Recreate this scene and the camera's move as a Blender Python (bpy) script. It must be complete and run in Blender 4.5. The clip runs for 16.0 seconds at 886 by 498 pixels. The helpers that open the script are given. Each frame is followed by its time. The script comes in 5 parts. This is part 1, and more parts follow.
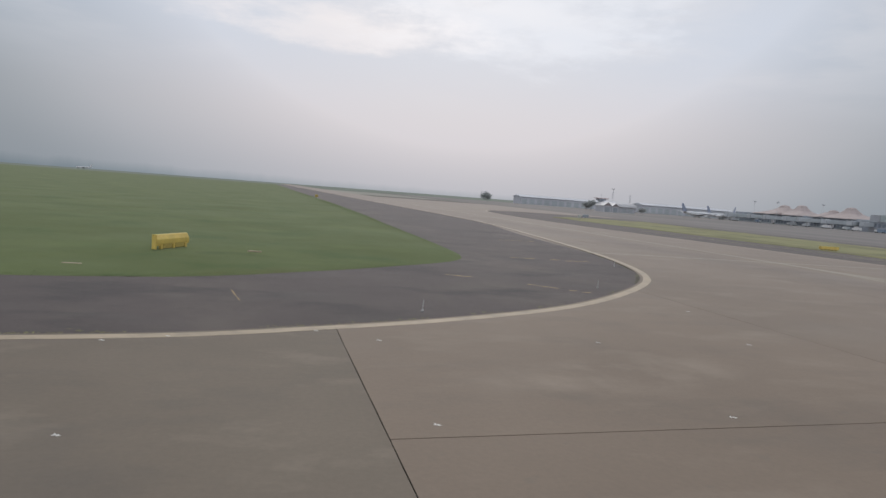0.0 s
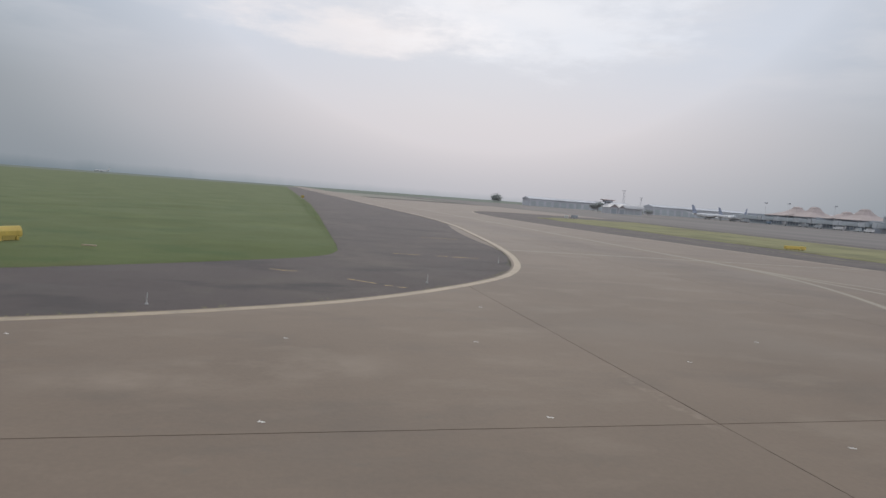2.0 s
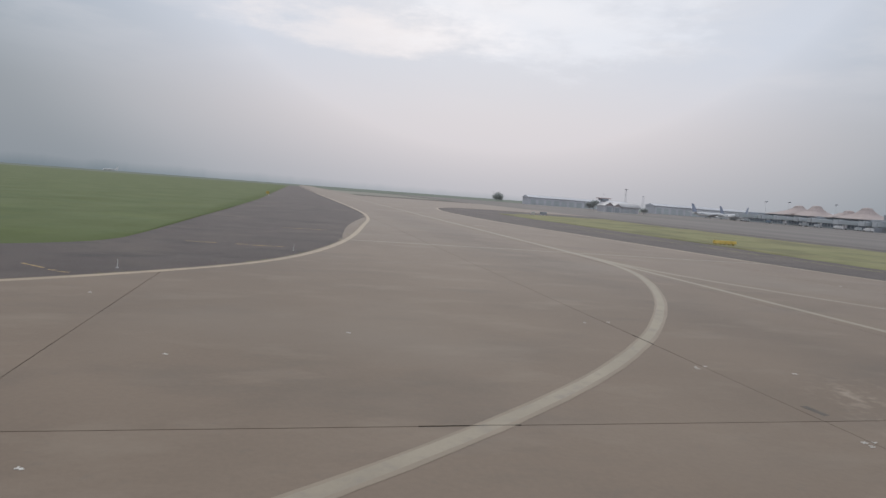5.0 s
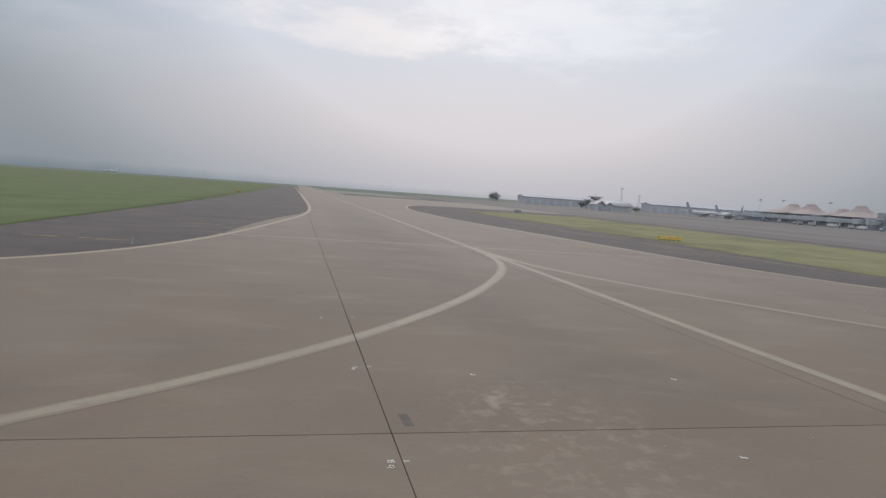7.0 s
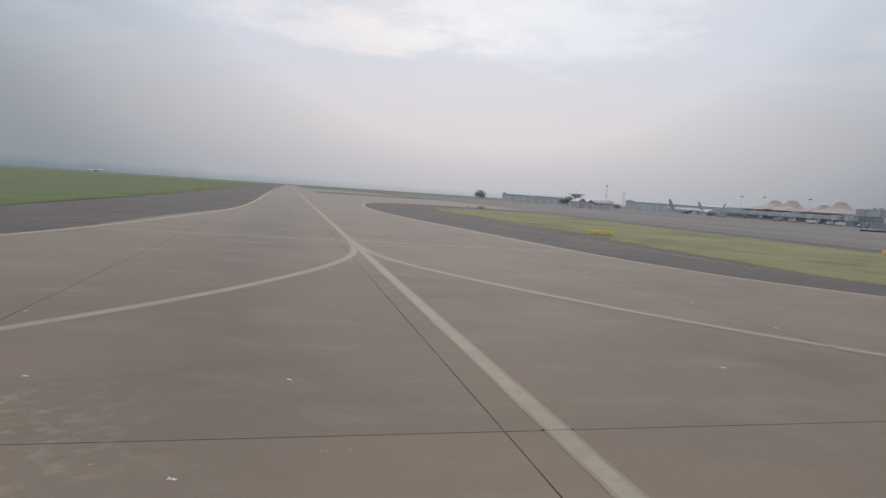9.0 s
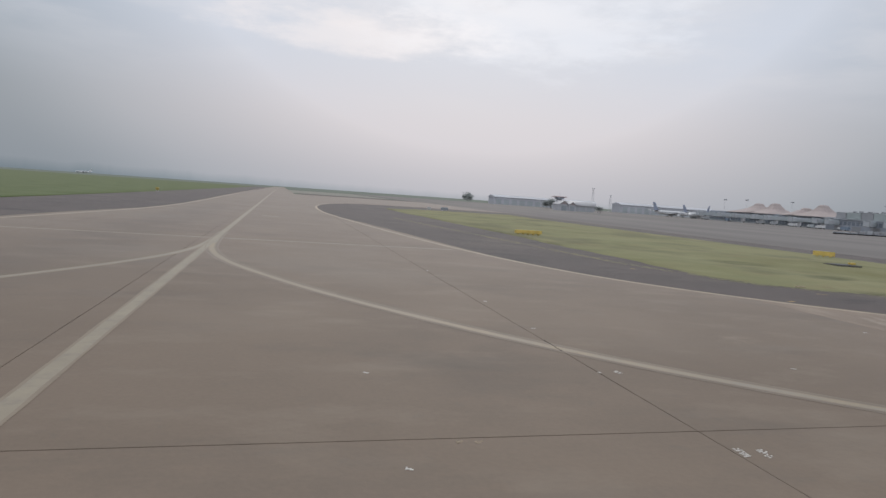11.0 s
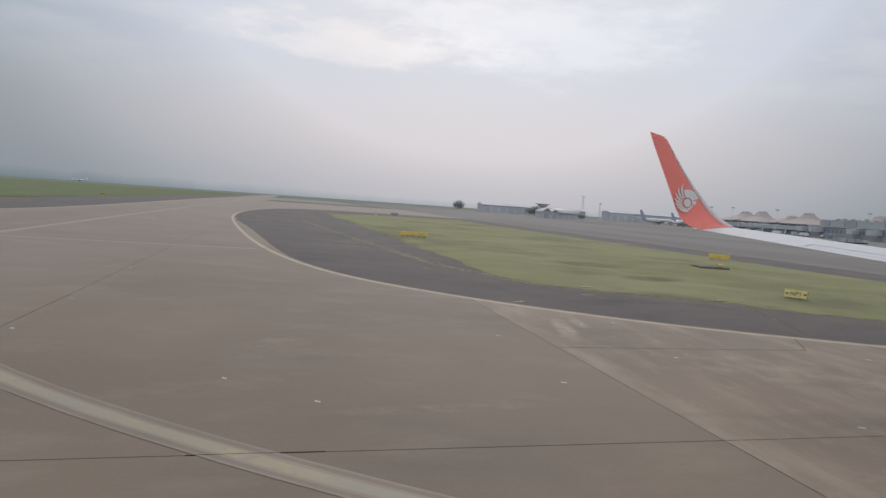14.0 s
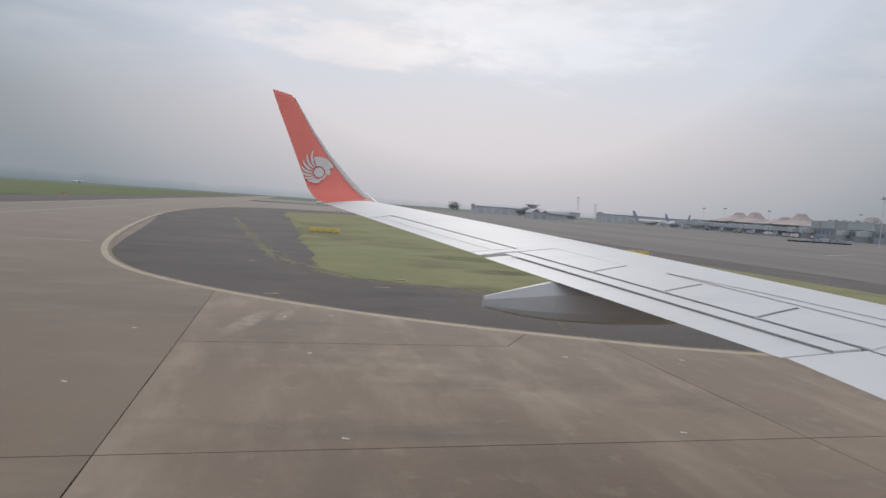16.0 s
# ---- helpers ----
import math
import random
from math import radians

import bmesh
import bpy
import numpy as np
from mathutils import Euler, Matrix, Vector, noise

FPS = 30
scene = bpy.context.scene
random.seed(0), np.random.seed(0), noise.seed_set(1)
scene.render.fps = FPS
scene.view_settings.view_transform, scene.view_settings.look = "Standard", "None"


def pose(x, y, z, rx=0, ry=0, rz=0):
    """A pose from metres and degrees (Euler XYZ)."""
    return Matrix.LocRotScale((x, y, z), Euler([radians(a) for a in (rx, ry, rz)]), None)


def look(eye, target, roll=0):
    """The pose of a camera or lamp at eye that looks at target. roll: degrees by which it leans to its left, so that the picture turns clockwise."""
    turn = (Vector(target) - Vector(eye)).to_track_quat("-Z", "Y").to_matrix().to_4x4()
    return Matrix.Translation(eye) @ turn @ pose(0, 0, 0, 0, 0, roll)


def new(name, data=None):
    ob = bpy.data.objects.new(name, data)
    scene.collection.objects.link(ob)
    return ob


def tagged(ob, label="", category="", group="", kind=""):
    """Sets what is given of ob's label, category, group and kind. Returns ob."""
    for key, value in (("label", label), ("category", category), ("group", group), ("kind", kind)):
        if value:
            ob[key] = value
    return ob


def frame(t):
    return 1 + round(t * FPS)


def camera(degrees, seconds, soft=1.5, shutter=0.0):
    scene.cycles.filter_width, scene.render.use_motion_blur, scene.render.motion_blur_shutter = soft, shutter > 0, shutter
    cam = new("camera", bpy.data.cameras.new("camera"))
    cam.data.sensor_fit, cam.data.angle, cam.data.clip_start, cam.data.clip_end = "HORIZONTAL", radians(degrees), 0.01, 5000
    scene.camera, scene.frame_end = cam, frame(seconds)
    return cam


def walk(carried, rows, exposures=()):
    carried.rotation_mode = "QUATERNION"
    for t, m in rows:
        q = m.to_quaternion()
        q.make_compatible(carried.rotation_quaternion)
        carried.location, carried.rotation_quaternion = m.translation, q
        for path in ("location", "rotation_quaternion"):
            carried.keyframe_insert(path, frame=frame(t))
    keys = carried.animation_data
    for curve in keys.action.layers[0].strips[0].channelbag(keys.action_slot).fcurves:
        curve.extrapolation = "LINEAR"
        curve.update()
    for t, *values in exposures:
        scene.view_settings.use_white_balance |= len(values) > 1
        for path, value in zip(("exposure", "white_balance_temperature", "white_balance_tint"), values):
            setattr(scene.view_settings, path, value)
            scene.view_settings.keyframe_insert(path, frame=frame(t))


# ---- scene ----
# ---- the camera and its way: seconds, place, heading from +y towards +x, pitch, lean ----
cam = camera(69.7, 16.0, soft=1.5)
WAY = [
    (0.0, 0.42, 0.39, 3.80, 15.99, -4.90, 4.33),
    (0.5, 2.76, 0.20, 3.81, 15.60, -4.91, 4.29),
    (1.0, 4.97, 0.04, 3.83, 15.18, -4.88, 4.21),
    (1.5, 7.15, -0.12, 3.86, 14.80, -4.78, 4.13),
    (2.0, 9.33, -0.25, 3.87, 14.48, -4.78, 4.23),
    (2.5, 11.51, -0.33, 3.86, 14.29, -4.58, 4.45),
    (3.0, 13.70, -0.37, 3.86, 14.16, -4.82, 4.34),
    (3.5, 15.88, -0.40, 3.88, 13.95, -4.87, 4.29),
    (4.0, 18.04, -0.42, 3.86, 13.81, -4.82, 4.28),
    (6.5, 28.88, -0.07, 3.84, 13.19, -5.06, 4.28),
    (7.0, 31.00, -0.04, 3.84, 13.29, -4.91, 4.06),
    (7.5, 33.10, -0.01, 3.86, 13.47, -5.03, 3.69),
    (8.0, 35.20, 0.00, 3.88, 13.63, -5.02, 3.53),
    (8.5, 37.30, 0.04, 3.85, 13.82, -4.99, 3.54),
    (9.0, 39.41, 0.08, 3.83, 14.01, -4.98, 3.84),
    (11.5, 50.41, 0.07, 3.88, 14.63, -4.50, 3.91),
    (12.0, 52.74, 0.05, 3.87, 14.67, -4.23, 3.84),
    (12.5, 55.10, 0.04, 3.86, 14.70, -4.03, 3.89),
    (13.0, 57.47, 0.05, 3.83, 14.61, -4.03, 3.94),
    (13.5, 59.88, 0.07, 3.87, 14.52, -3.99, 3.96),
    (14.0, 62.37, 0.10, 3.87, 14.41, -3.92, 4.01),
    (14.5, 64.88, 0.12, 3.86, 14.28, -4.08, 3.83),
    (15.0, 67.47, 0.11, 3.84, 14.09, -4.03, 4.02),
    (15.5, 70.09, 0.11, 3.82, 14.02, -3.90, 4.13),
    (16.0, 72.74, 0.13, 3.80, 14.14, -3.78, 4.05),
]


def aimed(x, y, z, heading, pitch, lean):
    h, p = radians(heading), radians(pitch)
    ahead = Vector((math.sin(h) * math.cos(p), math.cos(h) * math.cos(p), math.sin(p)))
    return look((x, y, z), Vector((x, y, z)) + 10 * ahead, lean)


walk(cam, [(row[0], aimed(*row[1:])) for row in WAY], [(0.0, -0.06, 6350, 11.5), (16.0, -0.06, 6350, 11.5)])

# ---- hazy overcast sky with the sun behind it, and the soft sun ----
SUN_AZ, SUN_EL = radians(17), radians(34)   # from +y towards +x, over the horizon
sun_way = Vector((math.sin(SUN_AZ) * math.cos(SUN_EL), math.cos(SUN_AZ) * math.cos(SUN_EL), math.sin(SUN_EL)))

world = bpy.data.worlds.new("sky")
scene.world = world
world.use_nodes = True
W = world.node_tree


def wnode(kind, **inputs):
    n = W.nodes.new(kind)
    for k, v in inputs.items():
        n.inputs[k].default_value = v
    return n


def wmath(op, a, b=None):
    n = W.nodes.new("ShaderNodeMath")
    n.operation = op
    for i, v in enumerate((a, b)):
        if v is None:
            continue
        if isinstance(v, (int, float)):
            n.inputs[i].default_value = v
        else:
            W.links.new(v, n.inputs[i])
    return n.outputs[0]


def wramp(fac, stops):
    n = W.nodes.new("ShaderNodeValToRGB")
    n.color_ramp.interpolation = "B_SPLINE" if len(stops) > 5 else "EASE"
    el = n.color_ramp.elements
    while len(el) < len(stops):
        el.new(0.5)
    for e, (p, c) in zip(el, stops):
        e.position, e.color = p, (*c, 1)
    W.links.new(fac, n.inputs[0])
    return n.outputs[0]


def wmix(mode, fac, a, b):
    n = W.nodes.new("ShaderNodeMix")
    n.data_type, n.blend_type = "RGBA", mode
    for sock, v in ((n.inputs[0], fac), (n.inputs[6], a), (n.inputs[7], b)):
        if isinstance(v, (int, float)):
            sock.default_value = v
        elif isinstance(v, tuple):
            sock.default_value = (*v, 1)
        else:
            W.links.new(v, sock)
    return n.outputs[2]


sky = W.nodes.new("ShaderNodeTexSky")
sky.sky_type, sky.sun_disc = "NISHITA", False
sky.sun_elevation, sky.sun_rotation = SUN_EL, SUN_AZ
sky.dust_density, sky.air_density = 6.0, 1.5
way = W.nodes.new("ShaderNodeTexCoord").outputs["Generated"]
sep = W.nodes.new("ShaderNodeSeparateXYZ")
W.links.new(way, sep.inputs[0])
height = sep.outputs[2]
dot = W.nodes.new("ShaderNodeVectorMath")
dot.operation = "DOT_PRODUCT"
W.links.new(way, dot.inputs[0])
dot.inputs[1].default_value = sun_way
glow = wmath("MAXIMUM", dot.outputs["Value"], 0.0)
# haze: even grey by the horizon, whiter towards the sun
base = wramp(height, [(0.0, (0.676, 0.660, 0.69)), (0.09, (0.686, 0.671, 0.708)), (0.24, (0.615, 0.668, 0.752)), (0.45, (0.56, 0.61, 0.665)), (1.0, (0.88, 0.90, 0.94))])
lift = wramp(glow, [(0.0, (1.15, 1.15, 1.15)), (0.36, (0.90, 0.91, 0.91)), (0.60, (0.425, 0.48, 0.50)), (0.70, (0.43, 0.495, 0.515)), (0.77, (0.65, 0.70, 0.715)), (0.86, (0.90, 0.895, 0.895)), (0.925, (1.46, 1.43, 1.40)), (1.0, (1.9, 1.85, 1.8))])
hazy = wmix("MULTIPLY", 1.0, base, lift)
# flat layers of broken cloud above the haze
warp = W.nodes.new("ShaderNodeMapping")
warp.inputs["Scale"].default_value = (2.2, 2.2, 9.0)
warp.inputs["Location"].default_value = (0.35, 0.1, 0.2)
W.links.new(way, warp.inputs[0])
cloud = wnode("ShaderNodeTexNoise", Scale=1.6, Detail=6.0, Roughness=0.55, Distortion=0.3)
W.links.new(warp.outputs[0], cloud.inputs["Vector"])
thick = wramp(cloud.outputs["Fac"], [(0.40, (0, 0, 0)), (0.66, (1, 1, 1))])
aloft = wramp(height, [(0.10, (0, 0, 0)), (0.26, (1, 1, 1))])
amount = wmath("MULTIPLY", thick, aloft)
cloudy = wmix("MIX", wmath("MULTIPLY", amount, 0.35), hazy, (0.80, 0.78, 0.79))
# two long sunlit banks of cloud, torn at their edges
az = wmath("ARCTAN2", sep.outputs[0], sep.outputs[1])
tear = wnode("ShaderNodeTexNoise", Scale=9.0, Detail=7.0, Roughness=0.6)
fine_way = W.nodes.new("ShaderNodeMapping")
fine_way.inputs["Scale"].default_value = (1.0, 1.0, 3.2)
W.links.new(way, fine_way.inputs[0])
W.links.new(fine_way.outputs[0], tear.inputs["Vector"])
ragged = wmath("MULTIPLY", wmath("SUBTRACT", tear.outputs["Fac"], 0.5), 2.6)
banked = cloudy
for az0, wide, h0, tall, much, tone in ((0.125, 0.15, 0.236, 0.026, 0.40, (1.06, 0.965, 0.915)), (0.36, 0.17, 0.262, 0.05, 0.34, (0.96, 1.0, 1.06))):
    across = wmath("DIVIDE", wmath("SUBTRACT", az, az0), wide)
    along = wmath("DIVIDE", wmath("SUBTRACT", height, h0), tall)
    off = wmath("ADD", wmath("MULTIPLY", across, across), wmath("MULTIPLY", along, along))
    bank = wramp(wmath("ADD", wmath("MULTIPLY", off, 0.35), ragged), [(0.0, (1, 1, 1)), (1.0, (0, 0, 0))])
    banked = wmix("MIX", wmath("MULTIPLY", bank, much), banked, tone)
# hazy belt of far trees on the horizon
belt = wnode("ShaderNodeTexNoise", Scale=26.0, Detail=5.0, Roughness=0.6)
flat_way = W.nodes.new("ShaderNodeMapping")
flat_way.inputs["Scale"].default_value = (1.0, 1.0, 0.0)
W.links.new(way, flat_way.inputs[0])
W.links.new(flat_way.outputs[0], belt.inputs["Vector"])
west = wramp(wmath("ADD", wmath("MULTIPLY", sep.outputs[0], -1.0), 0.45), [(0.0, (0.55, 0.55, 0.55)), (0.75, (1, 1, 1))])
crowns = wmath("MULTIPLY", wmath("ADD", wmath("MULTIPLY", belt.outputs["Fac"], 0.014), 0.006), west)
edge_of = wmath("DIVIDE", wmath("SUBTRACT", crowns, height), 0.014)
trees = wmath("MINIMUM", wmath("MAXIMUM", edge_of, 0.0), 1.0)
veil = wmix("MULTIPLY", 1.0, hazy, (0.56, 0.66, 0.68))
treed = wmix("MIX", wmath("MULTIPLY", trees, 0.64), banked, veil)
blue = wmix("MULTIPLY", 1.0, sky.outputs[0], (0.09, 0.09, 0.09))
final = wmix("MIX", 0.06, treed, blue)
bg = W.nodes["Background"]
W.links.new(final, bg.inputs[0])
bg.inputs[1].default_value = 1.0

sun = new("sun", bpy.data.lights.new("sun", "SUN"))
sun.data.energy, sun.data.angle, sun.data.color = 0.7, radians(16), (1.0, 0.95, 0.88)
sun.matrix_world = look(sun_way * 100, (0, 0, 0))


# ---- materials ----
def material(name, col, rough=0.7, scale=1.0, vary=0.15, fine=30.0, bump=0.15, metal=0.0, tint=None, spec=0.5, stretch=(1, 1, 1), per_object=0.0, coat=0.0):
    """Two scales of variation over a base colour, and a fine relief; lengths follow the world."""
    m = bpy.data.materials.new(name)
    m.use_nodes = True
    t = m.node_tree
    p = t.nodes["Principled BSDF"]
    p.inputs["Roughness"].default_value, p.inputs["Metallic"].default_value = rough, metal
    p.inputs["Specular IOR Level"].default_value = spec
    p.inputs["Coat Weight"].default_value = coat
    co = t.nodes.new("ShaderNodeTexCoord")
    mp = t.nodes.new("ShaderNodeMapping")
    mp.inputs["Scale"].default_value = stretch
    t.links.new(co.outputs["Object"], mp.inputs[0])
    src = mp.outputs[0]
    big, small = t.nodes.new("ShaderNodeTexNoise"), t.nodes.new("ShaderNodeTexNoise")
    for n, s, d in ((big, scale, 5.0), (small, fine, 4.0)):
        n.inputs["Scale"].default_value, n.inputs["Detail"].default_value = s, d
        n.inputs["Roughness"].default_value = 0.6
        t.links.new(src, n.inputs["Vector"])
    ramp = t.nodes.new("ShaderNodeValToRGB")
    other = tint or tuple(c * (1 + vary) for c in col)
    ramp.color_ramp.elements[0].position, ramp.color_ramp.elements[1].position = 0.3, 0.7
    ramp.color_ramp.elements[0].color = (*(c * (1 - vary) for c in col), 1)
    ramp.color_ramp.elements[1].color = (*other, 1)
    t.links.new(big.outputs["Fac"], ramp.inputs[0])
    grain = t.nodes.new("ShaderNodeMapRange")
    grain.inputs["To Min"].default_value, grain.inputs["To Max"].default_value = 1 - vary * 0.9, 1 + vary * 0.9
    t.links.new(small.outputs["Fac"], grain.inputs["Value"])
    scale_by = grain.outputs[0]
    if per_object:
        info = t.nodes.new("ShaderNodeObjectInfo")
        mr = t.nodes.new("ShaderNodeMapRange")
        mr.inputs["To Min"].default_value, mr.inputs["To Max"].default_value = 1 - per_object, 1 + per_object
        t.links.new(info.outputs["Random"], mr.inputs["Value"])
        mul = t.nodes.new("ShaderNodeMath")
        mul.operation = "MULTIPLY"
        t.links.new(scale_by, mul.inputs[0])
        t.links.new(mr.outputs[0], mul.inputs[1])
        scale_by = mul.outputs[0]
    hsv = t.nodes.new("ShaderNodeHueSaturation")
    t.links.new(ramp.outputs[0], hsv.inputs["Color"])
    t.links.new(scale_by, hsv.inputs["Value"])
    t.links.new(hsv.outputs[0], p.inputs["Base Color"])
    if bump:
        b = t.nodes.new("ShaderNodeBump")
        b.inputs["Strength"].default_value, b.inputs["Distance"].default_value = bump, 0.02
        t.links.new(small.outputs["Fac"], b.inputs["Height"])
        t.links.new(b.outputs[0], p.inputs["Normal"])
    return m


def overlay(m, col, scale, lo, hi, amount, stretch=(1, 1, 1), turn=0.0, place=(0, 0, 0)):
    """Stains or worn streaks of another colour laid over a material's base colour."""
    t = m.node_tree
    p = t.nodes["Principled BSDF"]
    was = p.inputs["Base Color"].links[0].from_socket
    co, mp = t.nodes.new("ShaderNodeTexCoord"), t.nodes.new("ShaderNodeMapping")
    mp.inputs["Scale"].default_value, mp.inputs["Rotation"].default_value = stretch, (0, 0, turn)
    mp.inputs["Location"].default_value = place
    t.links.new(co.outputs["Object"], mp.inputs[0])
    n = t.nodes.new("ShaderNodeTexNoise")
    n.inputs["Scale"].default_value, n.inputs["Detail"].default_value = scale, 6.0
    n.inputs["Roughness"].default_value = 0.62
    t.links.new(mp.outputs[0], n.inputs["Vector"])
    r = t.nodes.new("ShaderNodeMapRange")
    r.inputs["From Min"].default_value, r.inputs["From Max"].default_value = lo, hi
    r.inputs["To Max"].default_value = amount
    t.links.new(n.outputs["Fac"], r.inputs["Value"])
    mix = t.nodes.new("ShaderNodeMix")
    mix.data_type = "RGBA"
    t.links.new(r.outputs[0], mix.inputs[0])
    t.links.new(was, mix.inputs[6])
    mix.inputs[7].default_value = (*col, 1)
    t.links.new(mix.outputs[2], p.inputs["Base Color"])
    return m


CONCRETE = material("pavement_concrete", (0.225, 0.171, 0.126), 0.8, 0.12, 0.11, 9.0, 0.2, per_object=0.05)
overlay(CONCRETE, (0.305, 0.245, 0.186), 0.5, 0.53, 0.74, 0.6, (0.5, 1.0, 1.0), 0.9)
overlay(CONCRETE, (0.127, 0.108, 0.092), 0.35, 0.53, 0.75, 0.42, (0.45, 0.9, 1.0), 0.25, (7, 3, 0))
overlay(CONCRETE, (0.175, 0.152, 0.126), 2.2, 0.6, 0.75, 0.35, (1, 1, 1), 0.0, (1, 9, 0))
overlay(CONCRETE, (0.27, 0.222, 0.176), 0.045, 0.50, 0.64, 0.45)
CONCRETE_OLD = material("older_grey_concrete", (0.192, 0.155, 0.116), 0.82, 0.14, 0.12, 9.0, 0.2)
overlay(CONCRETE_OLD, (0.31, 0.26, 0.20), 0.4, 0.54, 0.72, 0.65, (0.6, 1.0, 1.0), 0.5, (3, 1, 0))
overlay(CONCRETE_OLD, (0.12, 0.105, 0.09), 0.3, 0.52, 0.72, 0.55, (0.6, 1.0, 1.0), 0.2, (8, 2, 0))
CONCRETE_PALE = material("scoured_concrete", (0.254, 0.194, 0.145), 0.8, 0.15, 0.12, 9.0, 0.2, per_object=0.04)
overlay(CONCRETE_PALE, (0.42, 0.335, 0.255), 0.55, 0.48, 0.72, 0.65, (1.3, 0.35, 1.0), -0.5)
overlay(CONCRETE_PALE, (0.14, 0.12, 0.105), 0.4, 0.56, 0.74, 0.6, (0.3, 1.1, 1.0), 0.1, (2, 5, 0))
overlay(CONCRETE_PALE, (0.40, 0.325, 0.245), 1.8, 0.58, 0.72, 0.5, (1, 1, 1), 0.0, (4, 4, 0))
APRON = material("apron_concrete", (0.166, 0.147, 0.133), 0.85, 0.03, 0.10, 3.0, 0.05)
overlay(APRON, (0.085, 0.077, 0.07), 0.04, 0.48, 0.66, 0.75, (1.0, 0.12, 1.0))
overlay(APRON, (0.19, 0.175, 0.16), 0.02, 0.55, 0.7, 0.5, (1.0, 0.3, 1.0), 0.0, (9, 4, 0))
ASPHALT = material("shoulder_asphalt", (0.098, 0.079, 0.073), 0.88, 0.2, 0.16, 14.0, 0.4)
overlay(ASPHALT, (0.115, 0.103, 0.094), 0.3, 0.52, 0.75, 0.6, (0.6, 1.4, 1.0), 0.5)
overlay(ASPHALT, (0.10, 0.10, 0.055), 0.8, 0.62, 0.78, 0.5)
overlay(ASPHALT, (0.150, 0.125, 0.104), 0.12, 0.5, 0.66, 0.65, (1.0, 0.6, 1), 0.3, (5, 2, 0))
overlay(ASPHALT, (0.038, 0.036, 0.037), 0.25, 0.52, 0.70, 0.75, (0.7, 1.3, 1), 0.8, (1, 6, 0))
SEALANT = material("joint_sealant", (0.03, 0.025, 0.021), 0.9, 3.0, 0.2, 40.0, 0.3, spec=0.1)
SEALANT_PALED = material("paled_sealant", (0.085, 0.07, 0.055), 0.9, 1.0, 0.15, 12.0, 0.1, spec=0.1)
GRASS = material("grass", (0.122, 0.153, 0.054), 0.95, 0.10, 0.12, 6.0, 0.3, tint=(0.15, 0.185, 0.085), spec=0.1)
overlay(GRASS, (0.085, 0.13, 0.052), 0.16, 0.50, 0.68, 0.75)
overlay(GRASS, (0.175, 0.215, 0.085), 0.11, 0.52, 0.72, 0.6, (1.0, 1.0, 1), 0.3, (4, 2, 0))
overlay(GRASS, (0.16, 0.14, 0.06), 0.9, 0.62, 0.78, 0.35)
GRASS_DRY = material("dry_grass", (0.275, 0.278, 0.142), 0.95, 0.10, 0.08, 6.0, 0.3, tint=(0.305, 0.285, 0.16), spec=0.1)
overlay(GRASS_DRY, (0.19, 0.20, 0.10), 0.16, 0.48, 0.70, 0.7, (0.7, 1.0, 1), 0.6)
overlay(GRASS_DRY, (0.25, 0.19, 0.11), 0.35, 0.54, 0.72, 0.6, (1, 0.8, 1), 0.0, (3, 8, 0))
overlay(GRASS_DRY, (0.16, 0.165, 0.085), 0.9, 0.60, 0.78, 0.35)
overlay(GRASS_DRY, (0.14, 0.137, 0.085), 0.07, 0.50, 0.62, 0.6, (1, 1, 1), 0.0, (2, 7, 0))
# distant grass and field: haze is mixed into their base colour
HAZED_GRASS = material("hazed_grass", (0.19, 0.183, 0.135), 0.95, 0.02, 0.12, 1.0, 0.1, spec=0.1)
FIELD = material("far_field", (0.125, 0.145, 0.105), 0.95, 0.006, 0.12, 0.4, 0.0, spec=0.2)
PAINT_EDGE = material("edge_line_paint", (0.46, 0.37, 0.26), 0.7, 0.5, 0.10, 12.0, 0.1)
overlay(PAINT_EDGE, (0.27, 0.23, 0.18), 1.6, 0.5, 0.7, 0.7)
PAINT_PALE = material("worn_line_paint", (0.355, 0.302, 0.225), 0.7, 0.4, 0.08, 12.0, 0.1)
overlay(PAINT_PALE, (0.25, 0.22, 0.19), 2.0, 0.5, 0.7, 0.6)
PAINT_SOFT = material("worn_line_border", (0.305, 0.25, 0.188), 0.75, 0.5, 0.10, 10.0, 0.1)
PAINT_YELLOW = material("faded_yellow_paint", (0.40, 0.318, 0.208), 0.7, 0.4, 0.10, 12.0, 0.1)
overlay(PAINT_YELLOW, (0.33, 0.29, 0.235), 0.35, 0.42, 0.58, 0.9)
overlay(PAINT_YELLOW, (0.26, 0.225, 0.19), 2.5, 0.55, 0.7, 0.6)
STROKE_YELLOW = material("broken_yellow_paint", (0.52, 0.36, 0.15), 0.7, 2.0, 0.15, 20.0, 0.1)
overlay(STROKE_YELLOW, (0.16, 0.13, 0.09), 2.2, 0.53, 0.66, 0.85)
PAINT_GHOST = material("ghost_line_paint", (0.234, 0.183, 0.141), 0.7, 0.5, 0.08, 10.0, 0.1)
overlay(PAINT_GHOST, (0.225, 0.182, 0.143), 0.9, 0.48, 0.66, 0.8)
PAINT_RIM = material("worn_line_rim", (0.285, 0.232, 0.178), 0.7, 0.5, 0.1, 10.0, 0.1)
WEEDY = material("weedy_clumps", (0.235, 0.217, 0.118), 0.9, 1.5, 0.2, 12.0, 0.2)


